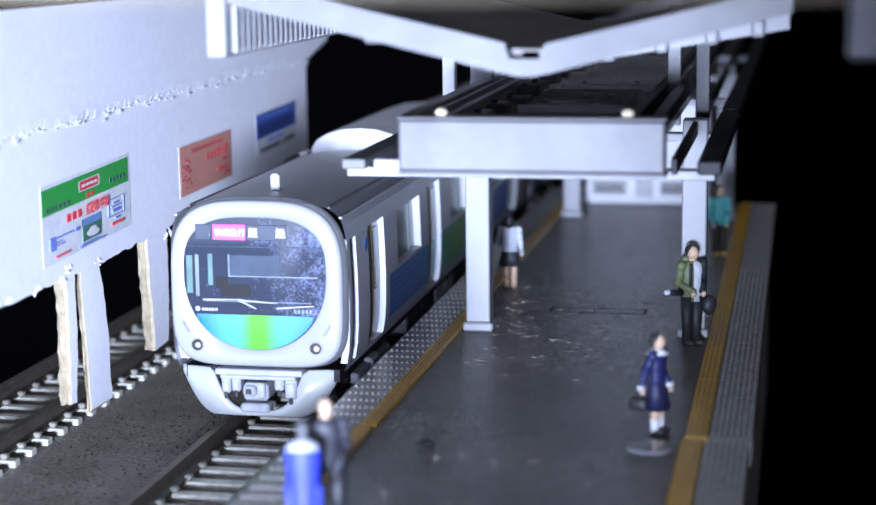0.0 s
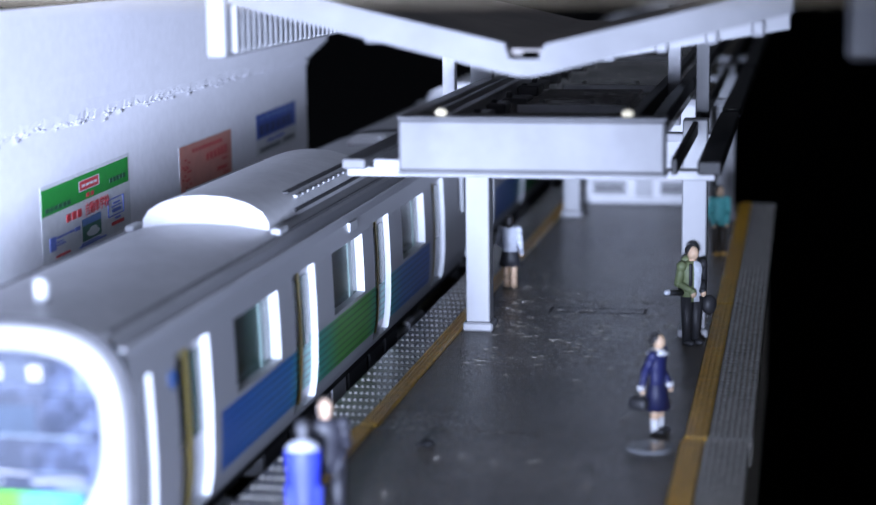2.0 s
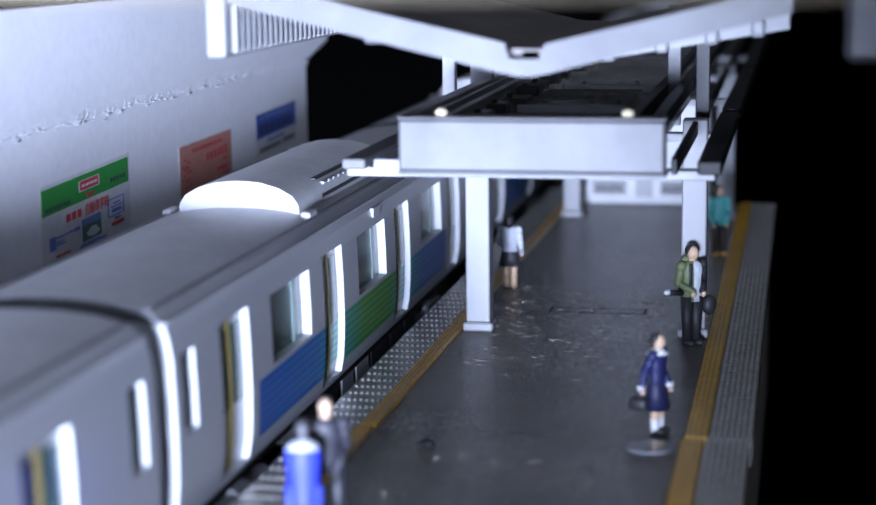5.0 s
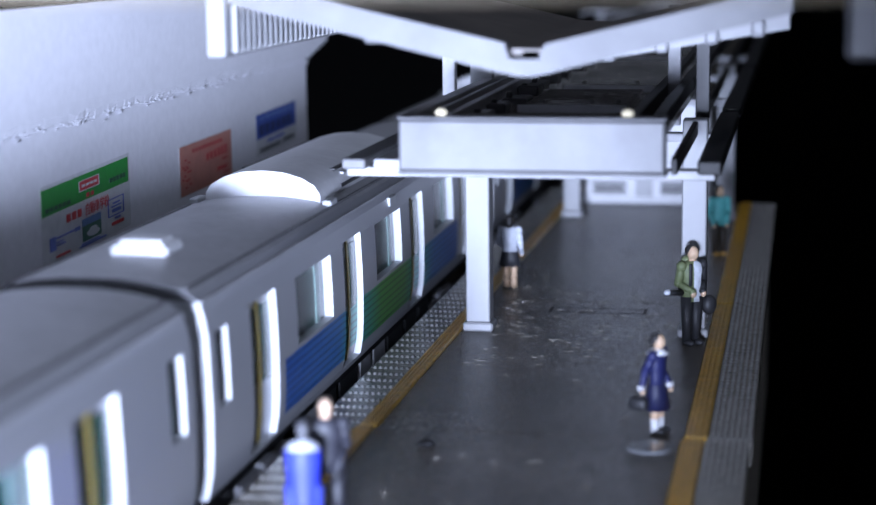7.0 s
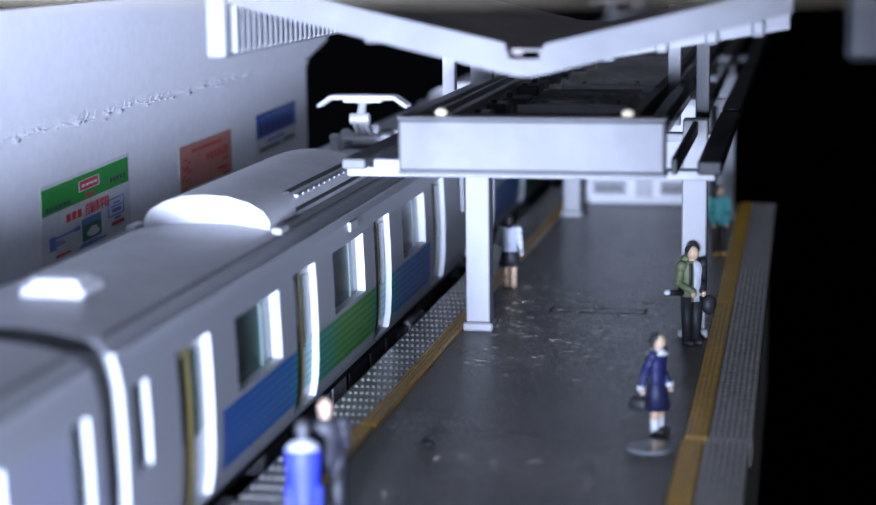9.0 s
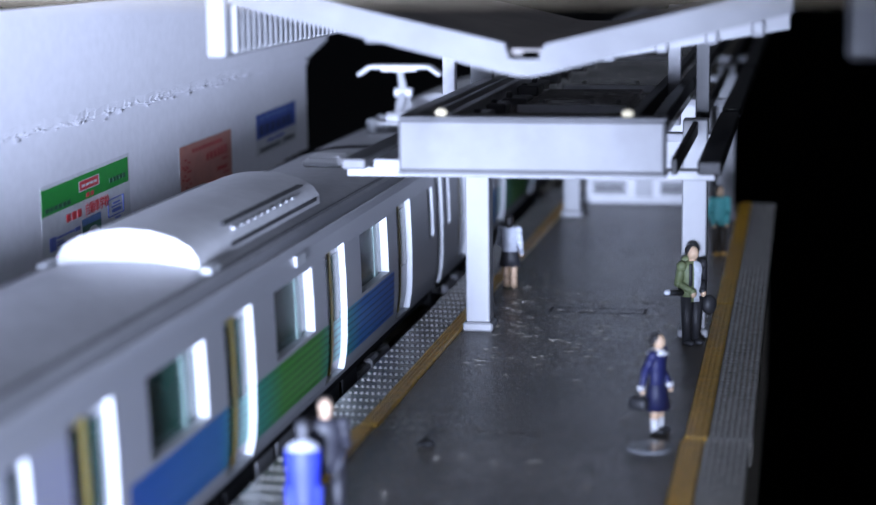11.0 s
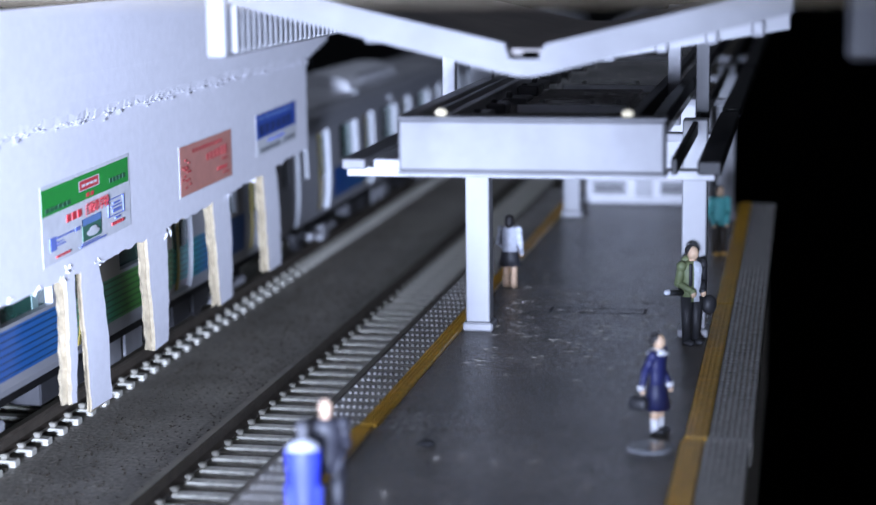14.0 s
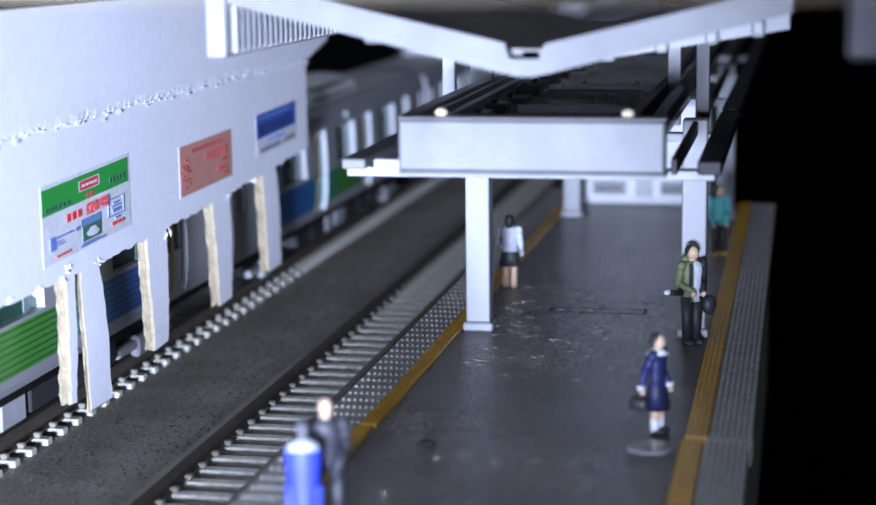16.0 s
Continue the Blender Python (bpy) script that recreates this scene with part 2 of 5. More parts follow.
def track(label, cx, y_from, y_to, sl_from, sl_to, near_from, near_to):
    tr = tagged(empty("track", cx, 0, 0), label, "track", kind="structure")
    for rx in RAIL_X:
        bm = bmesh.new()
        add_prism(bm, [(rx + a, b) for a, b in RAIL], y_from, y_to)
        for f in bm.faces:
            if abs(f.calc_center_median().z) < 0.01:
                f.material_index = 1
        part("rail", bm, (M_RAIL, M_RAILTOP), tr)
    one = bmesh.new()
    add_box(one, -6.9, 6.9, -0.7, 0.7, -3.2, -2.1, 0.12)
    for rx in RAIL_X:
        for s in (-1, 1):
            add_box(one, rx + s * 0.95 - 0.4, rx + s * 0.95 + 0.4, -0.42, 0.42, -2.1, -1.5, 0.14, 1)
    sample = part("sleeper", one, (M_SLEEPER, M_CHAIR), tr)
    me = sample.data
    n = 0
    rest_v, rest_f = [], []
    base_v = [v.co.copy() for v in me.vertices]
    base_f = [tuple(p.vertices) for p in me.polygons]
    y = sl_from
    while y < sl_to:
        if near_from <= y <= near_to:
            if n == 0:
                sample.location.y = y * K
            else:
                ob = new("sleeper", me)
                ob.parent = tr
                ob.location.y = y * K
            n += 1
        else:
            o = len(rest_v)
            rest_v += [v + Vector((0, y * K, 0)) for v in base_v]
            rest_f += [tuple(i + o for i in f) for f in base_f]
        y += 4.22
    if rest_v:
        rest = bpy.data.meshes.new("sleepers")
        rest.from_pydata(rest_v, [], rest_f)
        rest.materials.append(M_SLEEPER)
        rest.materials.append(M_CHAIR)
        rest.polygons.foreach_set("material_index", [p.material_index for p in me.polygons] * (len(rest_f) // len(base_f)))
        ob = new("sleepers", rest)
        ob.parent = tr
        tagged(ob, kind="stuff")
    return tr


# ---- the white board wall with posters ----
XW, THICK = -17.5, 1.3


def board_wall():
    """Thin foam-board wall between the tracks: torn sheet above, ragged tongues hanging below."""
    wall = tagged(empty("wall_board"), "white foam board wall with torn edges and hanging cut strips", "wall", kind="structure")
    rnd = random.Random(3)
    bm = bmesh.new()
    ys = [53 + 1.06 * i for i in range(198)]
    low = []
    for y in ys:
        z = 17.36 + 3.18 * max(0.0, min(1.0, (y - 181) / 80))
        if y > 189:
            z -= 0.2
        if y > 205:
            z -= 0.2
        low.append(z + rnd.uniform(-0.2, 0.2))
    for x, flip in ((XW, 1), (XW - THICK, -1)):
        top = [bm.verts.new((x, y, 35.0)) for y in ys]
        bot = [bm.verts.new((x, y, z)) for y, z in zip(ys, low)]
        for i in range(len(ys) - 1):
            bm.faces.new((top[i], top[i + 1], bot[i + 1], bot[i])[::flip])
        if flip == 1:
            t0, b0 = top, bot
    for i in range(len(ys) - 1):
        bm.faces.new((b0[i], b0[i + 1], bot[i + 1], bot[i])).material_index = 1
        bm.faces.new((t0[i], top[i], top[i + 1], t0[i + 1]))
    bm.faces.new((t0[-1], top[-1], bot[-1], b0[-1])).material_index = 1
    bm.faces.new((t0[0], b0[0], bot[0], top[0])).material_index = 1
    part("panel", bm, (M_BOARD, M_TORN), wall)
    part("foot", box(XW - THICK, XW, 60, 100, -2.8, 17.2), M_BOARD, wall)
    # upper sheet, overlapping, with a torn lower edge
    bm = bmesh.new()
    rows = []
    for i in range(492):
        y = 53 + i * 0.45
        edge = 33.25 + 0.35 * noise.noise(Vector((y * 0.06, 0, 5))) + 0.34 * noise.noise(Vector((y * 0.35, 0, 5))) + 0.20 * noise.noise(Vector((y * 1.4, 0, 5))) + (0.35 if y > 252 else 0) - 0.012 * max(0.0, 200 - y) + 0.2 * max(0.0, y - 263.0)
        lift = 0.06 + 0.16 * abs(noise.noise(Vector((y * 0.09, 3, 0))))
        top = 44.8
        prof = [(XW - THICK, edge + 0.6), (XW + 0.03, edge + 0.1), (XW + lift + 0.05, edge), (XW + lift + 0.12, edge + 0.18), (XW + lift * 0.4 + 0.28, edge + 1.0), (XW + 0.3, max(35.0, edge + 1.4)), (XW + 0.4, min(37.7, top - 0.2)), (XW + 0.4, top), (XW - THICK, top)]
        rows.append([bm.verts.new((a, y, b)) for a, b in prof])
    for a, b in zip(rows, rows[1:]):
        for j in range(8):
            bm.faces.new((a[j], b[j], b[j + 1], a[j + 1]))
    bm.faces.new(rows[-1])
    bm.faces.new(rows[0][::-1])
    part("upper_sheet", bm, M_BOARD, wall, "sheet with a torn lower edge")
    # paper flakes along the tear
    v, f = [], []
    for k in range(240):
        y = rnd.uniform(120, 264)
        z = 33.3 - 0.012 * max(0.0, 200 - y) + rnd.gauss(0.1, 0.32) + 0.35 * noise.noise(Vector((y * 0.06, 0, 5)))
        a, r = rnd.uniform(0, 6.28), rnd.uniform(0.15, 0.5)
        o = len(v)
        for j in range(5):
            q = r * rnd.uniform(0.5, 1.2)
            v.append((XW + 0.22 + rnd.uniform(0.0, 0.04), y + math.cos(a + j * 1.257) * q * 1.8, z + math.sin(a + j * 1.257) * q * 0.6))
        v.append((XW + 0.3, y, z))
        f += [(o + j, o + (j + 1) % 5, o + 5) for j in range(5)] + [(o + 4, o + 3, o + 2, o + 1, o)]
    fringe = new("torn_fringe", mesh_from("torn_fringe", v, f, [M_BOARD]))
    fringe.parent = wall
    tagged(fringe, "torn paper flakes along the sheet's edge", kind="stuff")
    # hanging strips. Top y0, y1, z; bottom face x, y0, y1, z; bow
    for t0, t1, zt, xb, b0, b1, zb, th, bow in ((172.6, 177.3, 19.0, -16.9, 172.8, 178.4, 2.5, 0.5, 0.9), (169.0, 171.2, 19.0, -17.5, 169.2, 170.4, 4.2, 1.3, 0.4), (192.2, 199.0, 19.2, -17.6, 194.2, 198.6, 4.3, 1.3, 0.3),
                                                (216.0, 222.8, 20.0, -17.6, 218.6, 223.3, 4.6, 1.3, 0.7), (238.2, 244.4, 21.0, -17.7, 240.8, 246.8, 5.2, 1.3, 0.7)):
        bm = bmesh.new()
        rows = []
        for k in range(17):
            f = k / 16
            x = XW - 0.03 + (xb - XW) * f + rnd.uniform(-0.04, 0.04)
            a = t0 + (b0 - t0) * f + rnd.uniform(-0.15, 0.15)
            b = t1 + (b1 - t1) * f + rnd.uniform(-0.15, 0.15) + bow * math.sin(f * 3.1)
            ring = ((x, a, 0), (x, b, 0), (x - th, b, 0), (x - th, a + rnd.uniform(-0.25, 0.25), 0), (x - th * 0.72, a - 0.25 + rnd.uniform(-0.2, 0.2), 0), (x - th * 0.45, a + 0.2, 0), (x - th * 0.3, a - 0.1, 0))
            rows.append([bm.verts.new((p, q, zt + (zb - zt) * f + (rnd.uniform(-0.25, 0.25) if k == 16 else 0))) for p, q, _ in ring])
        for a, b in zip(rows, rows[1:]):
            for j in range(7):
                bm.faces.new((a[j], a[(j + 1) % 7], b[(j + 1) % 7], b[j])).material_index = 1 if j >= 2 else 0
        bm.faces.new(rows[-1]).material_index = 1
        bm.faces.new(rows[0][::-1])
        part("hanging_strip", bm, (M_BOARD, M_TORN), wall, "hanging cut strip with bare foam edge")
    # torn tufts along the lower edge
    for y, z in ((149, 17.5), (156, 17.6), (162, 17.4), (168.5, 17.6), (170, 18.2), (177.5, 17.5), (179, 17.2), (199.6, 17.2), (221.5, 18.3), (222.8, 18.1), (233, 19.0)):
        bm = bmesh.new()
        for k in range(16):
            c = Vector((XW + rnd.uniform(-0.8, 0.1), y + rnd.uniform(-1.2, 1.2), z + rnd.uniform(-0.1, 0.5)))
            out = Vector((rnd.uniform(-0.3, 0.6), rnd.uniform(-0.8, 0.8), rnd.uniform(-1.0, -0.2))) * rnd.uniform(0.3, 0.8)
            add_cyl(bm, c + out / 2, out, rnd.uniform(0.08, 0.2), out.length, 5, 0.02)
        part("torn_tuft", bm, M_BOARD, wall)
    return wall


def paint(name, color, rough=0.45):
    return material(name, color, rough, grain=0.06, scale=900, stain=0.06, stain_scale=120)


def poster(label, corners, spec):
    """A printed sheet on the wall. corners: y0, y1, z bottom and top at y0, rise per mm. spec: rectangles (u0, u1, v0, v1, material, name), u along y, v up, in 0 to 1."""
    y0, y1, z0, z1, rise = corners
    th = tagged(empty("poster"), label, "poster")

    def rect(u0, u1, v0, v1, depth):
        bm = bmesh.new()
        o = [(y0 + u * (y1 - y0), z0 + v * (z1 - z0) + u * (y1 - y0) * rise) for u, v in ((u0, v0), (u1, v0), (u1, v1), (u0, v1))]
        add_prism(bm, o, XW + 0.02, XW + depth, axis="x")
        return bm
    for i, (u0, u1, v0, v1, mat, name) in enumerate(spec):
        part(name, rect(u0, u1, v0, v1, 0.05 + 0.01 * (i > 0) + 0.003 * i), mat, th)
    return th


# ---- platform ----
ZP = 6.5
EDGE_L = 11.4


def platform():
    pf = tagged(empty("platform"), "dark grey island platform with yellow lines and studded edges", "platform", kind="structure")
    for off, ya, yb in ((0.0, 157.2, 218.4), (0.0, 218.7, 306.0), (0.0, 306.3, 322.0), (-0.25, 20.0, 157.0)):
        def seg(name, xa, xb, za, zb, mat, bev=0.08):
            part(name, box(xa + off, xb + off, ya, yb, za, zb, bev), mat, pf)
        whole = ya < 300
        seg("base", 13.0, 50.0 if whole else 39.5, -3.2, 4.2, M_GREY)
        seg("deck", EDGE_L, 51.6 if whole else 41.0, 4.2, ZP - 0.25, M_EDGE, 0.15)
        seg("floor_slab", 17.45, 45.55 if whole else 41.0, ZP - 0.25, ZP, M_FLOOR)
        for xa, xb in ((EDGE_L, 15.65), (47.65, 51.6))[:2 if whole else 1]:
            seg("edge_slab", xa, xb, ZP - 0.25, ZP, M_EDGE, 0.06)
        for xa, xb in ((15.72, 17.4), (45.6, 47.6))[:2 if whole else 1]:
            seg("tactile_strip", xa, xb, ZP - 0.25, ZP + 0.12, M_YELLOW, 0.06)
            v, f = [], []
            nb = 4
            for k in range(nb):
                c = xa + off + (k + 0.5) * (xb - xa) / nb
                o = len(v)
                v += [(c - 0.13, ya + 0.3, ZP + 0.12), (c + 0.13, ya + 0.3, ZP + 0.12), (c + 0.08, ya + 0.3, ZP + 0.24), (c - 0.08, ya + 0.3, ZP + 0.24)]
                v += [(p[0], yb - 0.3, p[2]) for p in v[o:o + 4]]
                f += [(o, o + 1, o + 5, o + 4), (o + 1, o + 2, o + 6, o + 5), (o + 2, o + 3, o + 7, o + 6), (o + 3, o, o + 4, o + 7), (o, o + 3, o + 2, o + 1)]
            ob = new("ridges", mesh_from("ridges", v, f, [M_YELLOW]))
            ob.parent = pf
            tagged(ob, kind="stuff")
        v, f = [], []
        y = ya + 1.2
        while y < min(yb, 420) - 0.6:
            for xa, xb, yo in ((EDGE_L + 0.5, 15.4, 0), (48.0, 51.3, 0), (48.0, 51.3, 1.35))[:3 if whole else 1]:
                for k in range(7):
                    x = xa + off + (xb - xa) * k / 6
                    o = len(v)
                    y += yo
                    h = 0.19
                    v += [(x - h, y - 0.3, ZP), (x + h, y - 0.3, ZP), (x + h, y + 0.3, ZP), (x - h, y + 0.3, ZP), (x - h * .5, y - 0.15, ZP + 0.2), (x + h * .5, y - 0.15, ZP + 0.2), (x + h * .5, y + 0.15, ZP + 0.2), (x - h * .5, y + 0.15, ZP + 0.2)]
                    f += [(o, o + 1, o + 5, o + 4), (o + 1, o + 2, o + 6, o + 5), (o + 2, o + 3, o + 7, o + 6), (o + 3, o, o + 4, o + 7), (o + 4, o + 5, o + 6, o + 7)]
                    y -= yo
            y += 2.7
        ob = new("studs", mesh_from("studs", v, f, [M_STUD]))
        ob.parent = pf
        tagged(ob, kind="stuff")


def pillar(x, y, top=31.0):
    p = tagged(empty("pillar", x, y, ZP), "square white plastic platform pillar on a small plinth", "pillar", "platform pillars")
    part("shaft", box(0, 2.75, 0, 2.75, 1.0, top - ZP, 0.15), M_PILLAR, p)
    bm = box(-0.35, 3.1, -0.35, 3.1, 0, 1.0, 0.2)
    part("plinth", bm, M_PILLAR, p)
    return p


def canopy():
    cp = tagged(empty("canopy"), "white plastic canopy frame with dark beams over the platform", "canopy")
    bm = bmesh.new()
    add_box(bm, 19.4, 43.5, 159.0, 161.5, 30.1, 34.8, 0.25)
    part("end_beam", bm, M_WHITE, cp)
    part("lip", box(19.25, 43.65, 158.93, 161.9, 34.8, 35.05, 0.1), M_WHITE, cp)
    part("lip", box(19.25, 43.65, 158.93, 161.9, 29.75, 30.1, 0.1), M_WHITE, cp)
    M_PANEL = material("roof_panel_grey", (0.72, 0.70, 0.67), 0.14, 0.4, grain=0.25, scale=700, bump=0.12, stain=0.4, stain_scale=110)
    part("roof_panel", box(20.0, 43.0, 161.9, 420, 32.5, 33.6, 0.1), M_PANEL, cp, "grey recessed roof panel")
    for xa, xb, m in ((19.0, 20.4, M_GREY), (23.0, 23.8, M_GREY), (39.8, 40.8, M_DARK), (42.0, 43.2, M_DARK)):
        part("rail_beam", box(xa, xb, 161.9, 420, 33.6, 35.0, 0.1), m, cp)
    for ya, yb, xa, xb in ((178, 200, 27.6, 38.2), (203, 250, 29.0, 41.6), (254, 300, 29.0, 41.6)):
        lp = part("light_panel", box(xa, xb, ya, yb, 33.6, 34.3, 0.15), M_PANEL, cp)
        part("panel_lip", box(xa - 0.15, xb + 0.15, ya - 0.3, ya, 33.7, 34.5, 0.08), M_GREY, lp)
        for xd in (xa + 1.6, (xa + xb) / 2 + 1.4, xb - 1.2):
            bm = bmesh.new()
            add_cyl(bm, (xd, ya + 5.0, 34.4), (0, 0, 1), 0.28, 0.3, 10)
            part("rivet", bm, M_DARK, lp)
    part("pale_rail", box(21.3, 21.75, 168, 420, 33.6, 34.95, 0.05), M_PILLAR, cp, "thin pale rail along the roof")
    rnd = random.Random(31)
    for k in range(9):
        y = 170 + k * 9.5 + rnd.uniform(-2, 2)
        bm = box(24.2, 26.6 + rnd.uniform(-0.5, 0.6), y, y + rnd.uniform(3, 6), 33.55, 34.2 + rnd.uniform(0, 0.5), 0.2)
        add_box(bm, 24.6, 25.2, y + 0.8, y + 1.6, 34.0, 34.9, 0.1)
        part("roof_clip", bm, M_DARK, cp, "dark brown clip on the roof")
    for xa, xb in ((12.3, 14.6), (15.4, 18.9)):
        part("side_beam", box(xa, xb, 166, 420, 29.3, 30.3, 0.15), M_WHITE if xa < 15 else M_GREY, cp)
    for y in (168, 201, 245, 288, 335):
        part("cross_beam", box(12.3, 47.5, y, y + 2.2, 28.4, 29.3, 0.1), M_GREY, cp)
    for ya, yb in ((165, 213), (219, 290), (294, 420)):
        part("dark_beam", box(46.0, 48.2, ya, yb, 29.3, 30.6, 0.15), M_BLACK, cp)
        part("dark_beam", box(43.6, 44.2, ya, yb, 29.3, 30.8, 0.1), M_BLACK, cp)
    return cp


def butterfly_roof():
    rf = tagged(empty("butterfly_roof"), "butterfly roof with white fascia and dark top above the canopy", "roof")
    vx, vz, sl = 32.7, 40.6, 0.232

    def wing(z_add, thick, x_left, x_right, notch):
        o = [(x_left, vz + (vx - x_left) * sl + z_add), (vx - 1.9, vz + 1.9 * sl + z_add)]
        if notch:
            o += [(vx - 1.5, vz - 0.9 + z_add), (vx + 1.0, vz - 0.9 + z_add)]
        o += [(vx + 1.5, vz + 1.5 * sl + z_add), (x_right, vz + (x_right - vx) * sl + z_add)]
        lo = [(a, b - thick) for a, b in ((x_right, vz + (x_right - vx) * sl + z_add), (vx + 2.2, vz + 0.2 + z_add), (vx + 0.6, vz - 0.15 + z_add), (vx - 0.8, vz - 0.15 + z_add), (vx - 2.4, vz + 0.2 + z_add), (x_left, vz + (vx - x_left) * sl + z_add))]
        return o + lo
    bm = bmesh.new()
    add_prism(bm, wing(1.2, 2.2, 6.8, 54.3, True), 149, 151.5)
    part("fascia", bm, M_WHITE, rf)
    bm = bmesh.new()
    add_prism(bm, wing(0.6, 1.2, 6.8, 54.3, False), 151.5, 205)
    part("roof_sheet", bm, material("roof_sheet_brown", (0.115, 0.098, 0.085), 0.45, grain=0.2, scale=600, stain=0.3, stain_scale=90), rf, "dark grey-brown roof sheet")
    bm = box(32.0, 33.4, 151.5, 205, 40.5, 41.4)
    part("gutter", bm, M_BLACK, rf)
    side = part("side_fascia", box(4.9, 6.6, 149, 205, 41.0, 46.4, 0.15), M_PILLAR, rf, "white ribbed side fascia")
    # Added dark sheet: stands in for the shade between the ribs.
    part("louvre_gap_shade", box(6.6, 6.72, 150, 205, 41.5, 45.6), M_DARK, side)
    for k in range(32):
        part("rib", box(6.72, 7.25, 150.4 + k * 1.7, 151.05 + k * 1.7, 41.3, 45.4, 0.08), M_PILLAR, side)
    bm = bmesh.new()
    add_prism(bm, [(33.0, 41.0), (54.0, 44.6), (54.0, 42.5), (33.0, 39.1)], 166, 168)
    inner = part("inner_fascia", bm, M_PILLAR, rf, "white inner fascia with brackets")
    for x in (37.2, 42.0, 46.5, 50.6):
        bm = box(x, x + 1.3, 164.6, 166.2, 39.0 + (x - 33.0) * 0.162, 40.6 + (x - 33.0) * 0.162, 0.3)
        part("bracket", bm, M_GREY, inner)
    part("lamp_stub", box(18.0, 19.6, 152, 153.5, 42.0, 42.9, 0.25), M_WHITE, rf)
    for x, y, w, m in ((15.5, 200, 1.4, M_GREY), (17.6, 206, 2.6, M_PILLAR), (40.8, 200, 1.4, M_GREY), (43.4, 208, 1.6, M_DARK)):
        part("post", box(x, x + w, y, y + 1.6, 30.3, 43.5, 0.1), m, rf)
    for y in (202,):
        bm = bmesh.new()
        add_prism(bm, wing(-0.6, 1.5, 12, 54.0, False), y, y + 1.6)
        part("cross_beam", bm, M_WHITE, rf)
    return rf


# ---- trains ----
PITCH_CAR, HEAD_LEN, CUT = 135.0, 130.4, 4.6
PROFILE = [(9.0, 6.4), (9.3, 7.2), (9.55, 8.6), (9.68, 10.5), (9.72, 13.6), (9.66, 16.5), (9.5, 20.1), (9.2, 21.8), (8.8, 22.7), (8.1, 23.3)]
DOORS = [(14.9 + 32.2 * k, 22.7 + 32.2 * k) for k in range(4)]
WINDOWS = [(29.2 + 32.2 * k, 42.2 + 32.2 * k) for k in range(3)]


def prof_x(z):
    for (xa, za), (xb, zb) in zip(PROFILE, PROFILE[1:]):
        if za <= z <= zb:
            return xa + (xb - xa) * (z - za) / (zb - za)
    return PROFILE[0][0] if z < 10 else PROFILE[-1][0]


def car_side(side, y0, y1, holes, depth):
    """One side wall as a grid along the profile; holes (ya, yb, za, zb) go in by depth, with jambs."""
    ys = sorted({y0, y1, *[h[0] for h in holes], *[h[1] for h in holes]})
    zs = sorted({p[1] for p in PROFILE} | {h[2] for h in holes} | {h[3] for h in holes})
    v, f, idx, at = [], [], [], {}

    def vert(y, z, d=0.0):
        key = (round(y, 3), round(z, 3), d)
        if key not in at:
            at[key] = len(v)
            v.append((side * (prof_x(z) - d), y, z))
        return at[key]

    def quad(q, m):
        f.append(tuple(q if side > 0 else q[::-1]))
        idx.append(m)
    for ya, yb in zip(ys, ys[1:]):
        for za, zb in zip(zs, zs[1:]):
            cy, cz = (ya + yb) / 2, (za + zb) / 2
            if any(h[0] < cy < h[1] and h[2] < cz < h[3] for h in holes):
                continue
            quad([vert(ya, za), vert(yb, za), vert(yb, zb), vert(ya, zb)], 0)
    for h in holes:
        zz = [z for z in zs if h[2] <= z <= h[3]]
        for za, zb in zip(zz, zz[1:]):
            quad([vert(h[0], za), vert(h[0], zb), vert(h[0], zb, depth), vert(h[0], za, depth)], 1)
            quad([vert(h[1], zb), vert(h[1], za), vert(h[1], za, depth), vert(h[1], zb, depth)], 1)
        quad([vert(h[0], h[2], depth), vert(h[1], h[2], depth), vert(h[1], h[2]), vert(h[0], h[2])], 1)
        quad([vert(h[0], h[3]), vert(h[1], h[3]), vert(h[1], h[3], depth), vert(h[0], h[3], depth)], 1)
    return v, f, idx


ROOF_ARC = [(8.1, 23.3), (7.2, 23.75), (5.0, 24.2), (2.5, 24.45), (0.0, 24.5), (-2.5, 24.45), (-5.0, 24.2), (-7.2, 23.75), (-8.1, 23.3)]


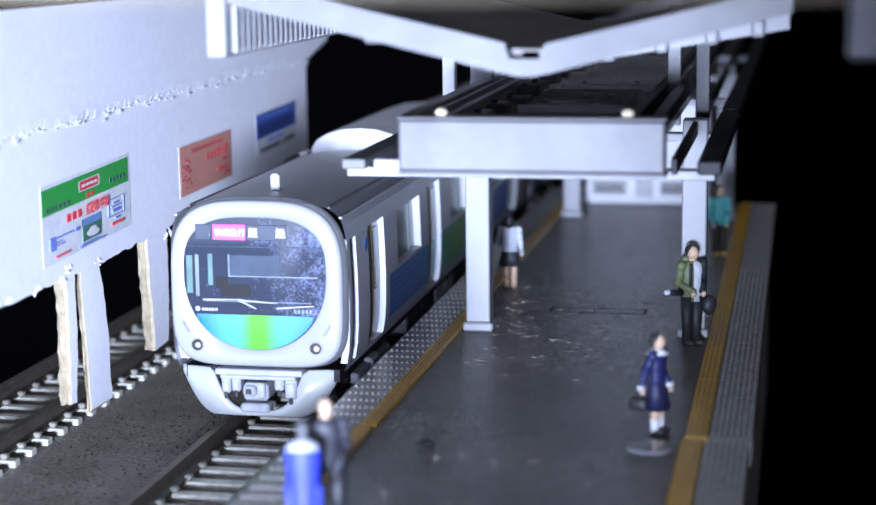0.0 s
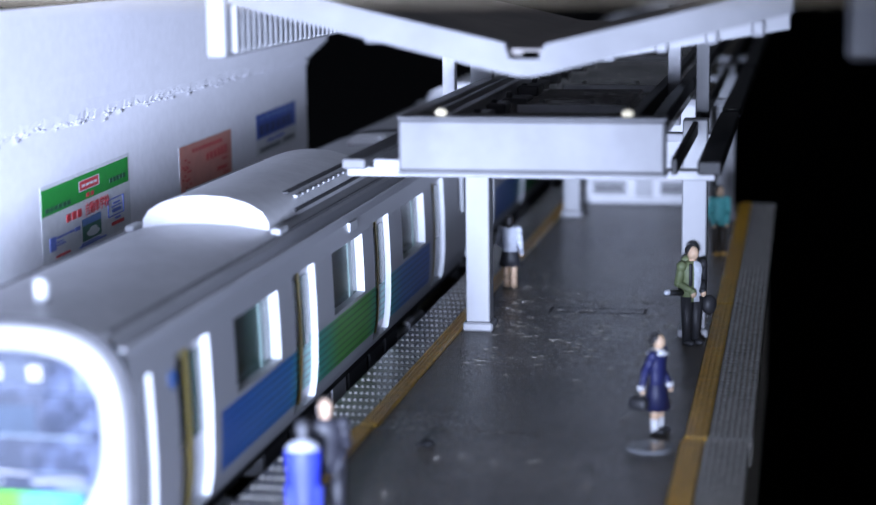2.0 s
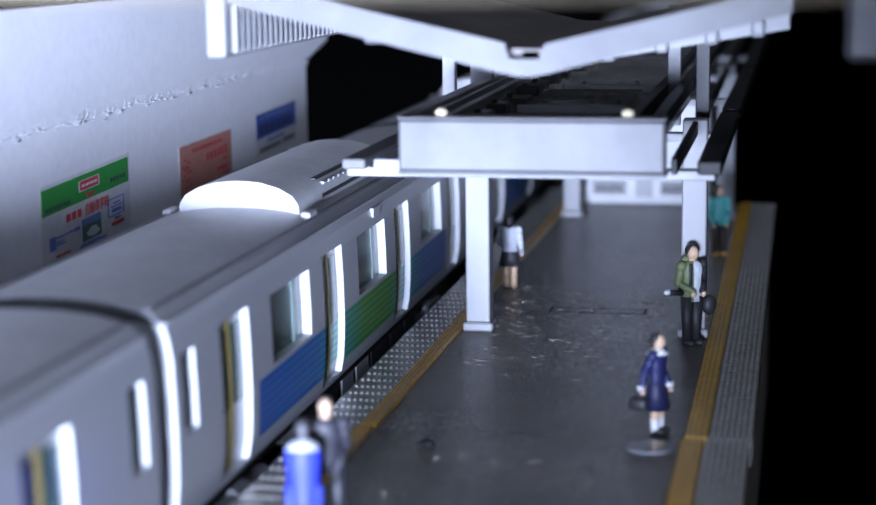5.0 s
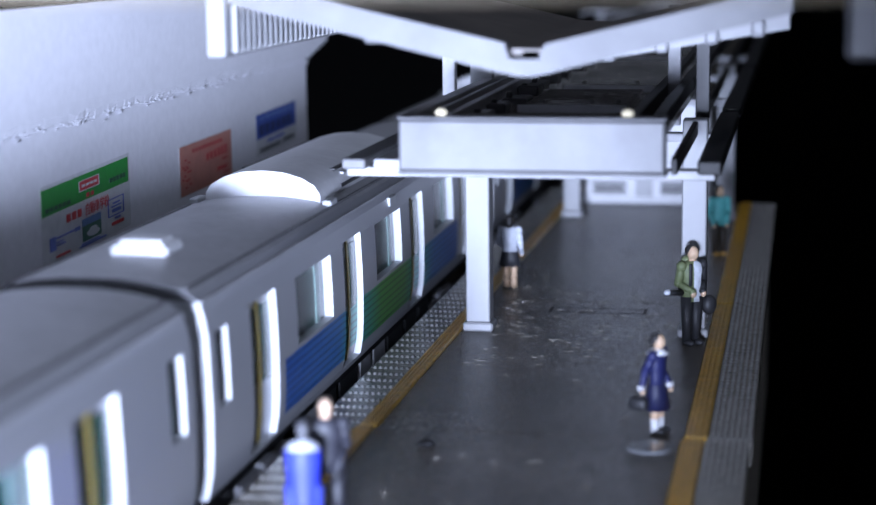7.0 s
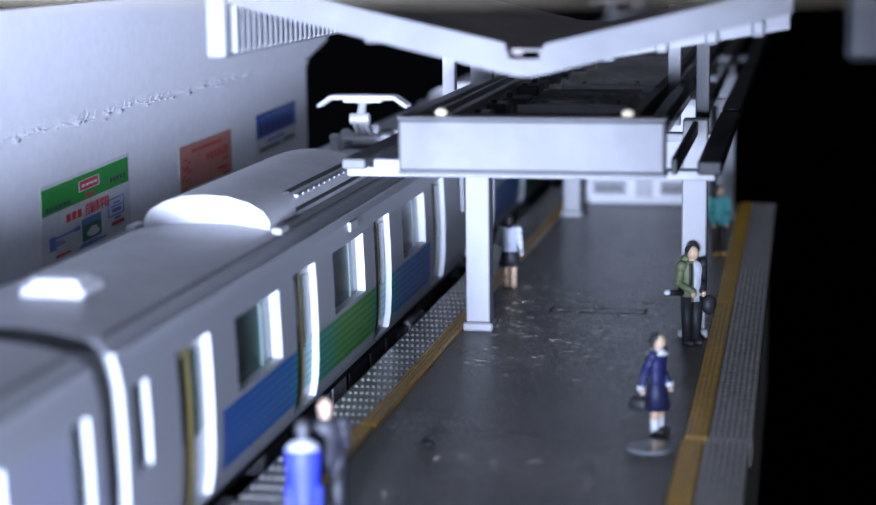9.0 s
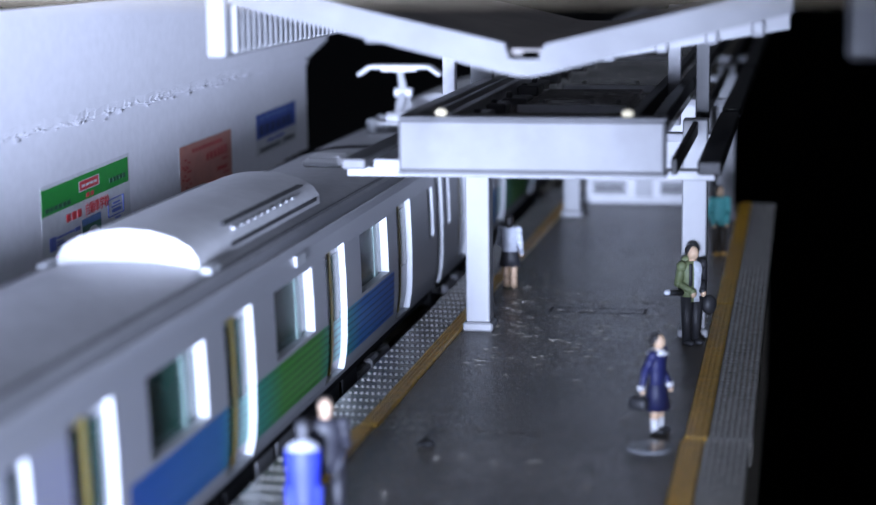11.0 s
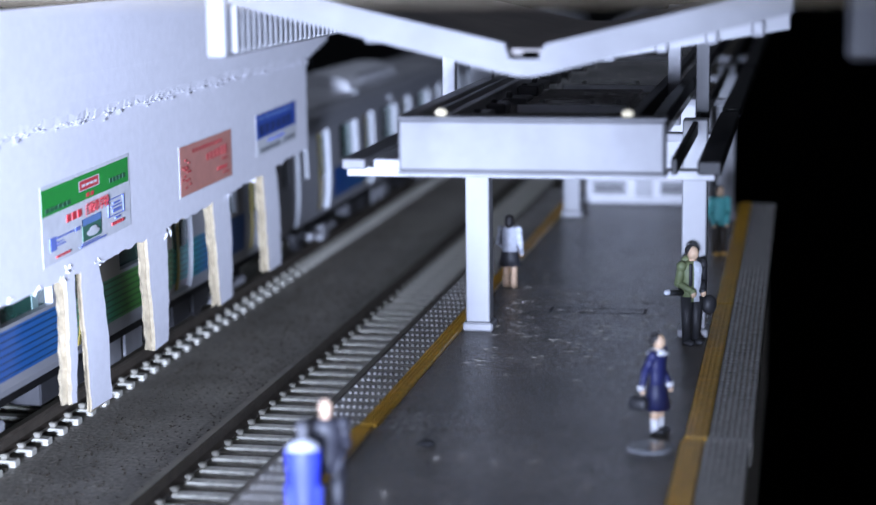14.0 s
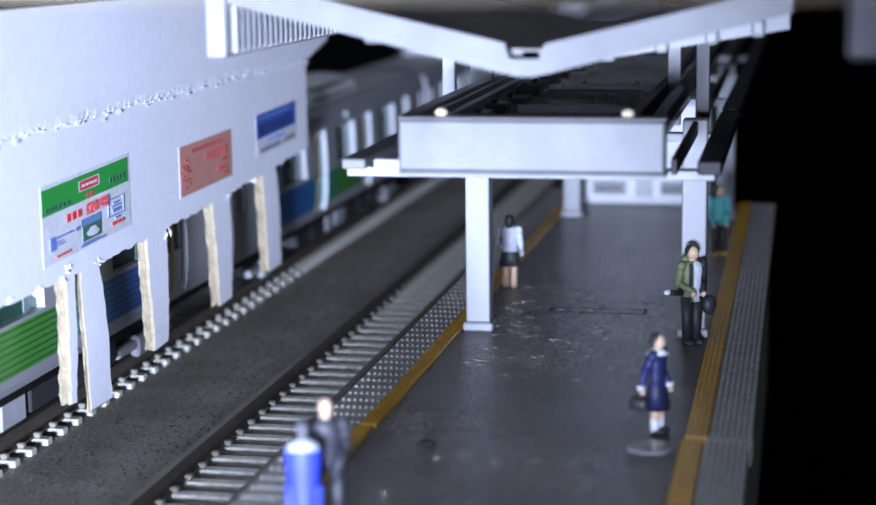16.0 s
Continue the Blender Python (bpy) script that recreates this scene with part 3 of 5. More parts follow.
def curved_pane(side, ya, yb, za, zb, d, n=4):
    bm = bmesh.new()
    zs = [za + (zb - za) * k / n for k in range(n + 1)]
    for a, b in ((d, d + 0.25),):
        o = [[bm.verts.new((side * (prof_x(z) - dd), y, z)) for z in zs] for y in (ya, yb) for dd in (a, b)]
        # o[0]: ya outer, o[1]: ya inner, o[2]: yb outer, o[3]: yb inner
        for k in range(n):
            bm.faces.new((o[0][k], o[2][k], o[2][k + 1], o[0][k + 1]))
            bm.faces.new((o[1][k + 1], o[3][k + 1], o[3][k], o[1][k]))
            bm.faces.new((o[0][k + 1], o[1][k + 1], o[1][k], o[0][k]))
            bm.faces.new((o[2][k], o[3][k], o[3][k + 1], o[2][k + 1]))
        bm.faces.new((o[0][0], o[1][0], o[3][0], o[2][0]))
        bm.faces.new((o[0][n], o[2][n], o[3][n], o[1][n]))
    return bm


def add_bogie(car, y):
    b = part("bogie", box(-6.6, 6.6, y - 8.5, y + 8.5, 2.0, 5.2, 0.3), M_BLACK, car)
    for dy in (-7, 7):
        for s in (-1, 1):
            bm = bmesh.new()
            add_cyl(bm, (s * 4.6, y + dy, 2.9), (1, 0, 0), 2.85, 1.2, 16)
            part("wheel", bm, M_DARK, b)
    for s in (-1, 1):
        bm = box(s * 6.9 - 0.6, s * 6.9 + 0.6, y - 8, y + 8, 2.0, 3.2, 0.25)
        add_box(bm, s * 7.1 - 0.6, s * 7.1 + 0.6, y - 2, y + 2, 1.0, 3.6, 0.3)
        part("side_frame", bm, M_GREY, b)


def make_car(kind, label):
    """A car from y 0 (front) to its end. kind: 'mid', 'head' (cab at the front) or 'tail' (cab at the rear, no front cut)."""
    car = tagged(empty("train_car"), label, "train car", "cars of the train")
    cut = CUT if kind == "head" else 0.0
    end = 134.8 if kind != "tail" else 130.0
    mat = M_SIDEH if kind == "head" else M_SIDE
    y0, y1 = (1.2, end - cut) if kind == "head" else (3.9, end)
    doors = [(a - cut, b - cut) for a, b in DOORS]
    wins = [(a - cut, b - cut) for a, b in WINDOWS]
    small = [(129.4 - cut, 132.6 - cut)] if kind != "tail" else []
    if kind != "head":
        small.append((5.6, 8.6))
    holes = [(a, b, 13.7, 20.0) for a, b in wins + small] + [(a, b, 7.0, 20.3) for a, b in doors]
    if kind == "head":
        crew = [(2.4, 5.0)]
        holes += [(a, b, 7.0, 20.2) for a, b in crew]
    if kind == "tail":
        holes += [(124.5, 127.0, 7.0, 20.2)]
    for side in (-1, 1):
        v, f, idx = car_side(side, y0, y1, holes, 0.95)
        ob = new("side_wall", mesh_from("side_wall", v, f, [mat, M_JAMB], idx))
        ob.parent = car
        for a, b in wins + small:
            w = part("window", curved_pane(side, a, b, 13.7, 20.0, 0.9), M_GLASS, car, "dark tinted window")
            if b - a > 6:
                part("window_post", curved_pane(side, b - 3.4, b - 1.9, 13.7, 20.0, 0.8), M_POST, w)
        for a, b in doors:
            d = part("door", curved_pane(side, a, b, 7.0, 20.3, 0.7, 8), mat, car, "sliding door pair with narrow windows")
            m = (a + b) / 2
            for c0, c1 in ((a + 0.8, m - 0.9), (m + 0.9, b - 0.8)):
                part("door_window", curved_pane(side, c0, c1, 12.6, 19.4, 0.6), M_GLASS, d)
            part("door_seal", curved_pane(side, m - 0.35, m + 0.35, 7.2, 20.1, 0.55, 8), M_GOLD, d, "gold door edge")
        if kind != "mid":
            a, b = (2.4, 5.0) if kind == "head" else (124.5, 127.0)
            part("crew_door", curved_pane(side, a, b, 7.0, 20.2, 0.6, 8), M_JAMB, car)
        part("gutter", box(min(side * 8.75, side * 9.05), max(side * 8.75, side * 9.05), y0, y1, 22.6, 22.78), M_GREY, car)
        bm = bmesh.new()
        for k, (a, b) in enumerate(wins[1:2]):
            add_box(bm, side * 9.35 - 0.2, side * 9.35 + 0.2, b - 5.2, b - 2.0, 20.9, 21.9, 0.05)
        part("side_display", bm, M_JAMB, car)
    # roof, floor and ends
    bm = bmesh.new()
    ya, yb = y0, y1
    a = [bm.verts.new((x, ya, z)) for x, z in ROOF_ARC]
    b = [bm.verts.new((x, yb, z)) for x, z in ROOF_ARC]
    for i in range(len(ROOF_ARC) - 1):
        bm.faces.new((a[i], a[i + 1], b[i + 1], b[i]))
    part("roof", bm, M_ROOF, car, "", "round")
    part("underframe", box(-8.4, 8.4, y0 + 0.3, y1 - 0.3, 5.2, 6.5), M_BLACK, car)
    ends = ([] if kind == "head" else [y0]) + ([] if kind == "tail" else [y1])
    for ye in ends:
        bm = bmesh.new()
        s = 1 if ye < 50 else -1
        add_prism(bm, [(x * 0.995, z) for x, z in PROFILE[:-1]] + [(-x * 0.995, z) for x, z in PROFILE[-2::-1]], ye, ye + s * 0.8)
        add_prism(bm, [(8.75, 22.75)] + [(x * 0.995, z) for x, z in ROOF_ARC] + [(-8.75, 22.75)], ye + s * 0.3, ye + s * 0.8, 1)
        add_box(bm, -4.0, 4.0, ye - s * 0.05 - 0.6, ye - s * 0.05 + 0.6, 5.0, 19.0, 0.2, 1)
        part("end_wall", bm, (M_JAMB, M_RIMDARK), car)
    for y in (26 - cut, 108 - cut):
        add_bogie(car, y)
    rnd = random.Random(9)
    y = 42 - cut
    while y < 92 - cut:
        L = rnd.uniform(5, 11)
        for s in (-1, 1):
            part("equipment_box", box(min(s * 4, s * 7.9), max(s * 4, s * 7.9), y, y + L, 1.8 + rnd.uniform(0, 0.8), 5.2, 0.2), M_DARK if rnd.random() < 0.7 else M_GREY, car)
        y += L + 1.2
    # roof unit
    ac0, ac1 = 50.9 - cut, 90.0 - cut
    arc = [(-6.3, 23.6), (-6.2, 24.8), (-5.6, 25.7), (-4.2, 26.5), (-2.2, 27.05), (0, 27.2), (2.2, 27.05), (4.2, 26.5), (5.6, 25.7), (6.2, 24.8), (6.3, 23.6)]
    bm = bmesh.new()
    add_prism(bm, arc, ac0, ac1)
    ac = part("roof_unit", bm, M_AC, car, "white domed air conditioner", "round")
    for s in (-1, 1):
        for k in range(10):
            part("vent_slat", box(s * 5.6 - 0.4, s * 5.6 + 0.4, ac0 + 11 + k * 2.1, ac0 + 12.2 + k * 2.1, 25.5, 25.8, 0.08), M_JAMB if k % 2 else M_GREY, ac)
        part("vent_strip", box(s * 6.05 - 0.3, s * 6.05 + 0.3, ac0 + 9, ac1 - 1.5, 24.35, 24.75, 0.05), M_DARK, ac)
        part("vent_strip", box(s * 5.0 - 0.35, s * 5.0 + 0.35, ac0 + 10, ac1 - 3, 26.05, 26.25, 0.05), M_DARK, ac)
        part("roof_rib", box(s * 7.55 - 0.12, s * 7.55 + 0.12, y0 + 0.5, y1 - 0.5, 23.5, 23.75), M_RIMDARK, ac)
        part("side_step", box(s * 7.2 - 0.5, s * 7.2 + 0.5, ac0 - 1.2, ac0 + 1.6, 23.6, 24.3, 0.15), M_JAMB, ac)
    return car


def lettering(name, text, size, to_world, mat, parent, thick=0.02):
    """Words in the built-in font as a thin mesh; to_world turns (across, up) into a place in mm."""
    cu = bpy.data.curves.new(name, "FONT")
    cu.body = text
    cu.size = size
    cu.extrude = thick
    ob = bpy.data.objects.new(name, cu)
    scene.collection.objects.link(ob)
    me = bpy.data.meshes.new_from_object(ob, depsgraph=bpy.context.evaluated_depsgraph_get())
    bpy.data.objects.remove(ob)
    for v in me.vertices:
        v.co = Vector(to_world(v.co.x, v.co.y, v.co.z)) * K
    me.materials.clear()
    me.materials.append(mat)
    out = new(name, me)
    out.parent = parent
    return out


def superface(n=64, a=9.6, zc=15.6, up=8.9, down=9.0, p_up=3.2, p_dn=5.0):
    out = []
    for k in range(n):
        t = 2 * math.pi * k / n
        c, s = math.cos(t), math.sin(t)
        p = p_up if s > 0 else p_dn
        out.append((a * math.copysign(abs(c) ** (2 / p), c), zc + (up if s > 0 else down) * math.copysign(abs(s) ** (2 / p), s)))
    return out


def dust_and_haze_screen():
    """Dark glass with pale dust and reflected haze in its colour, thicker on one half."""
    m = material("cab_screen", (0.03, 0.036, 0.052), 0.1)
    nt = m.node_tree
    co = nt.nodes.new("ShaderNodeTexCoord")
    sep = nt.nodes.new("ShaderNodeSeparateXYZ")
    nt.links.new(co.outputs["Object"], sep.inputs[0])
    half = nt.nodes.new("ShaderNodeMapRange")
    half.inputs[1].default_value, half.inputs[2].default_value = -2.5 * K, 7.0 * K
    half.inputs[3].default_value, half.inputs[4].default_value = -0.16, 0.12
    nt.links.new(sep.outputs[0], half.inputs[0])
    total = half.outputs[0]
    for scale, detail in ((420, 8), (3600, 2)):
        n = nt.nodes.new("ShaderNodeTexNoise")
        n.inputs["Scale"].default_value = scale
        n.inputs["Detail"].default_value = detail
        nt.links.new(co.outputs["Object"], n.inputs["Vector"])
        add = nt.nodes.new("ShaderNodeMath")
        nt.links.new(total, add.inputs[0])
        nt.links.new(n.outputs[0], add.inputs[1])
        total = add.outputs[0]
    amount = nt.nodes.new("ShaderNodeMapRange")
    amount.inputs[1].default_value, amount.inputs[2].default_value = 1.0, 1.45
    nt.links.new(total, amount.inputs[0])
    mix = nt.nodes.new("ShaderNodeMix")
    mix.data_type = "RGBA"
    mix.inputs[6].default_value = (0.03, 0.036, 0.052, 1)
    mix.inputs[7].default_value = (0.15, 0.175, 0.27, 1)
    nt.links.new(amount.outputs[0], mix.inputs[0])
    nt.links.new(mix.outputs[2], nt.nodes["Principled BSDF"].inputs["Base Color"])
    return m


CAB_X = -0.25


def cab(car, y_face, s):
    """Cab end: white rounded face ring, dark screen, colour crescent, lamps, skirt and coupler. s = -1: face towards -y."""
    def loft(name, rings, mat, label="", cap=False, smooth=True):
        bm = bmesh.new()
        rows = [[bm.verts.new((x + CAB_X, y_face + s * y, z)) for x, z in o] for o, y in rings]
        n = len(rows[0])
        for a, b in zip(rows, rows[1:]):
            for i in range(n):
                bm.faces.new((a[i], a[(i + 1) % n], b[(i + 1) % n], b[i]))
        if cap:
            bm.faces.new(rows[-1])
        return part(name, bm, mat, car, label, smooth)

    def scaled(o, k, zc=15.0):
        return [(x * k, zc + (z - zc) * k) for x, z in o]
    o = superface(72, 9.45)
    egg = superface(72, 7.72, 16.6, 6.1, 8.0, 2.9, 2.15)
    M_FACE = material("cab_white", (0.29, 0.29, 0.30), 0.3, grain=0.03, scale=300, stain=0.04, stain_scale=80)
    M_SCREEN = dust_and_haze_screen()
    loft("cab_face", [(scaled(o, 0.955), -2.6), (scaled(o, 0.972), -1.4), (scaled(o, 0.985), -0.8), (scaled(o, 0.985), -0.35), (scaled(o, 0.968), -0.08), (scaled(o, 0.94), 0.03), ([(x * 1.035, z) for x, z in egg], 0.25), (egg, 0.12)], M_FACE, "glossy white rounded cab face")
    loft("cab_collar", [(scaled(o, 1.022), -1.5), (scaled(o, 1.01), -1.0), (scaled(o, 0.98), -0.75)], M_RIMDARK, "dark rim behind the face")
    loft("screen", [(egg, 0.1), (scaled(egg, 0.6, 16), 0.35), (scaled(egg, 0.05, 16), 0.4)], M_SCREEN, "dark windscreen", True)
    # crescent below the screen, coloured blue - green - blue across
    M_CRES = bpy.data.materials.new("crescent_gradient")
    M_CRES.use_nodes = True
    nt = M_CRES.node_tree
    co = nt.nodes.new("ShaderNodeTexCoord")
    sep = nt.nodes.new("ShaderNodeSeparateXYZ")
    nt.links.new(co.outputs["Object"], sep.inputs[0])
    mr = nt.nodes.new("ShaderNodeMapRange")
    mr.inputs[1].default_value, mr.inputs[2].default_value = -7 * K, 7 * K
    nt.links.new(sep.outputs[0], mr.inputs[0])
    rp = nt.nodes.new("ShaderNodeValToRGB")
    el = rp.color_ramp.elements
    el[0].position, el[0].color = 0.0, (0.01, 0.10, 0.42, 1)
    el[1].position, el[1].color = 1.0, (0.01, 0.10, 0.42, 1)
    for at, c in ((0.08, (0.02, 0.16, 0.44, 1)), (0.22, (0.06, 0.25, 0.42, 1)), (0.34, (0.06, 0.32, 0.22, 1)), (0.46, (0.07, 0.34, 0.02, 1)), (0.55, (0.07, 0.34, 0.015, 1)), (0.66, (0.06, 0.32, 0.18, 1)), (0.78, (0.06, 0.25, 0.40, 1)), (0.92, (0.03, 0.18, 0.44, 1))):
        el.new(at).color = c
    nt.links.new(mr.outputs[0], rp.inputs[0])
    nt.links.new(rp.outputs[0], nt.nodes["Principled BSDF"].inputs["Base Color"])
    nt.nodes["Principled BSDF"].inputs["Roughness"].default_value = 0.35
    low = [(x + CAB_X, z) for x, z in egg if z < 12.4]
    low.sort()
    bm = bmesh.new()
    top = [bm.verts.new((x * 0.985, y_face + s * 0.45, 12.4)) for x, z in low]
    bot = [bm.verts.new((x * 0.985, y_face + s * 0.42, z + 0.1)) for x, z in low]
    mid = [bm.verts.new((x * 0.985, y_face + s * 0.52, (z + 12.4) / 2)) for x, z in low]
    for i in range(len(low) - 1):
        bm.faces.new((top[i], top[i + 1], mid[i + 1], mid[i]))
        bm.faces.new((mid[i], mid[i + 1], bot[i + 1], bot[i]))
    part("colour_crescent", bm, M_CRES, car, "blue and green gradient crescent", True)
    M_LAMP = material("lamp_glass", (0.07, 0.065, 0.06), 0.2, 0.4, grain=0.2, scale=900)
    M_RIM = material("lamp_rim", (0.26, 0.25, 0.25), 0.3, 0.3, grain=0.1, scale=900)
    for sx in (-1, 1):
        bm = bmesh.new()
        cx = sx * 6.45 + CAB_X
        add_cyl(bm, (cx, y_face + s * 0.1, 9.0), (0, s, 0), 0.72, 0.4, 20)
        lamp = part("headlight", bm, M_RIM, car, "round headlight")
        for r, d, mt, nm in ((0.6, 0.32, M_LAMP, "reflector"), (0.3, 0.38, M_GREY, "bulb")):
            bm = bmesh.new()
            add_cyl(bm, (cx + (0.12 if r < 0.5 else 0), y_face + s * d, 9.0), (0, s, 0), r, 0.12, 16)
            part(nm, bm, mt, lamp)
        bm = box(-0.16, 0.16, -0.1, 0.1, -0.7, 0.7, 0.06)
        bmesh.ops.rotate(bm, verts=bm.verts, cent=(0, 0, 0), matrix=Matrix.Rotation(radians(sx * 30), 3, "Y"))
        bmesh.ops.translate(bm, verts=bm.verts, vec=(sx * 7.65 + CAB_X, y_face + s * 0.1, 10.9))
        part("marker_light", bm, M_RIM, car)
    # destination displays glow
    M_PINK = material("display_pink", (0.8, 0.07, 0.45), 0.4, emit=0.8)
    M_IN0 = material("display_off", (0.05, 0.06, 0.08), 0.3, grain=0.1)
    for xa, xb, mt, nm in ((-4.6, -1.1, M_PINK, "service_display"), (-0.9, 3.4, M_IN0, "destination_display"), (-6.5, -5.0, M_IN0, "number_display")):
        part(nm, box(xa, xb, min(y_face + s * 0.15, y_face + s * 0.38), max(y_face + s * 0.15, y_face + s * 0.38), 20.3, 21.9, 0.05), mt, car)
    yf = lambda d: y_face + s * d
    for xa, za, xb, zb in ((-5.8, 13.95, -1.4, 14.05), (-1.6, 13.95, 2.2, 13.75), (-2.0, 14.0, 0.0, 13.1), (2.2, 13.2, 6.2, 13.55)):
        bm = bmesh.new()
        p, q = Vector((xa, yf(0.55), za)), Vector((xb, yf(0.6), zb))
        add_cyl(bm, (p + q) / 2, q - p, 0.11, (q - p).length, 6, 0.07)
        part("wiper", bm, M_GREY, car)
    M_LINE = material("cab_inside_line", (0.15, 0.18, 0.21), 0.4, grain=0.2, scale=400)
    M_IN1, M_IN2 = material("cab_inside_green", (0.10, 0.17, 0.15), 0.3, grain=0.2, scale=400), material("cab_inside_blue", (0.035, 0.05, 0.075), 0.3, grain=0.3, scale=300)
    for xa, xb, za, zb, mt in ((-7.55, -6.9, 14.6, 18.6, M_IN1), (-6.6, -6.2, 14.3, 18.7, M_LINE), (-5.2, -4.7, 15.5, 18.8, M_IN1), (-3.0, -2.85, 16.4, 18.8, M_LINE), (-2.85, 6.6, 16.42, 16.55, M_LINE),
                               (-2.8, 2.6, 16.6, 18.7, M_IN2), (-4.4, -3.1, 15.2, 16.4, M_BLACK), (-3.9, -0.6, 14.3, 15.6, M_BLACK), (-5.6, 5.9, 13.75, 13.83, M_LINE), (-7.2, 7.0, 19.55, 19.62, M_IN2)):
        part("cab_interior", box(xa, xb, min(yf(0.3), yf(0.44)), max(yf(0.3), yf(0.44)), za, zb), mt, car)
    for k in range(5):
        part("mark_bar", box(-6.0 + k * 0.36, -5.75 + k * 0.36, min(yf(0.3), yf(0.47)), max(yf(0.3), yf(0.47)), 12.75, 13.05), M_GREY, car)
        part("mark_bar", box(4.0 + k * 0.42, 4.26 + k * 0.42, min(yf(0.3), yf(0.47)), max(yf(0.3), yf(0.47)), 12.7, 13.1), M_LINE, car)
    bm = bmesh.new()
    add_cyl(bm, (-6.45, yf(0.42), 12.95), (0, 1, 0), 0.26, 0.14, 12)
    part("round_mark", bm, M_JAMB, car)


def skirt_and_coupler(car, y_face, s):
    M_FACE = material("skirt_white", (0.40, 0.41, 0.40), 0.35, grain=0.04, scale=300, stain=0.05, stain_scale=80)
    bm = bmesh.new()
    xs = [-8.6 + 17.2 * k / 32 for k in range(33)]
    front, back = [], []
    for x in xs:
        u = abs(x) / 8.6
        ytop = y_face + s * (0.4 - 1.6 * u ** 3)
        bot = 1.55 + 4.2 * max(0.0, (u - 0.55) / 0.45) ** 1.8
        hole = 6.45 if u > 0.58 else 2.9 - 0.9 * (1 - (u / 0.58) ** 2) + (3.5 * (u / 0.58) ** 4)
        front.append((x + CAB_X, ytop, min(hole, 6.45), bot))
    for d in (0.0, -1.0):
        back.append([[bm.verts.new((x, y + s * d, z)) for z in (zt, (zt + zb) / 2, zb)] for x, y, zt, zb in front])
    for layer in back:
        for a, b in zip(layer, layer[1:]):
            for j in range(2):
                bm.faces.new((a[j], b[j], b[j + 1], a[j + 1]))
    for j in (0, 2):
        for i in range(32):
            bm.faces.new((back[0][i][j], back[0][i + 1][j], back[1][i + 1][j], back[1][i][j]))
    part("skirt", bm, M_FACE, car, "white snow skirt with an opening", True)
    M_CPL = material("coupler_grey", (0.33, 0.34, 0.36), 0.45, grain=0.1, scale=700, stain=0.15, stain_scale=200)

    def piece(name, xa, xb, da, db, za, zb, parent, bevel=0.12, mt=None):
        y = sorted((y_face + s * da, y_face + s * db))
        return part(name, box(xa + CAB_X, xb + CAB_X, *y, za, zb, bevel), mt or M_CPL, parent)
    piece("coupler_bar", -4.6, 4.9, -1.6, 0.35, 5.85, 6.5, car)
    piece("bar_plate", -4.0, 4.2, -0.6, 0.5, 5.45, 5.9, car)
    c = piece("coupler", -1.35, 1.35, -2.0, 1.0, 3.3, 5.2, car, 0.3)
    tagged(c, "grey centre coupler")
    piece("coupler_head", -1.2, 0.2, 0.9, 1.7, 3.9, 5.0, c, 0.25)
    piece("coupler_horn", 0.35, 1.15, 0.9, 1.45, 3.7, 5.35, c, 0.15)
    piece("coupler_foot", -1.55, 1.6, -0.5, 1.5, 2.15, 3.1, c, 0.2)
    piece("coupler_slot", -0.85, -0.2, 1.6, 1.76, 4.2, 4.75, c, 0.04, M_DARK)
    for xa, xb, za in ((-3.9, -2.9, 3.9), (-2.8, -1.8, 4.1), (1.9, 2.9, 4.3), (3.0, 4.3, 3.5)):
        j = piece("jumper_box", xa, xb, -1.0, 0.45, za, 5.6, c, 0.18)
        piece("jumper_face", xa + 0.2, xb - 0.2, 0.44, 0.58, za + 0.35, 5.2, j, 0.08, M_GREY)
        bm = bmesh.new()
        add_cyl(bm, ((xa + xb) / 2 + CAB_X, y_face + s * 0.3, za - 0.2), (0, 0, 1), 0.22, 0.7, 8)
        part("hose", bm, M_DARK, j)


def antenna(car, y, w=5.2):
    bm = box(-w / 2, w / 2, y, y + 4.5, 24.3, 25.4, 0.35)
    add_box(bm, -w / 2 + 0.6, w / 2 - 0.6, y + 0.6, y + 3.9, 25.2, 25.8, 0.25)
    part("antenna_box", bm, M_AC, car, "white roof antenna box")


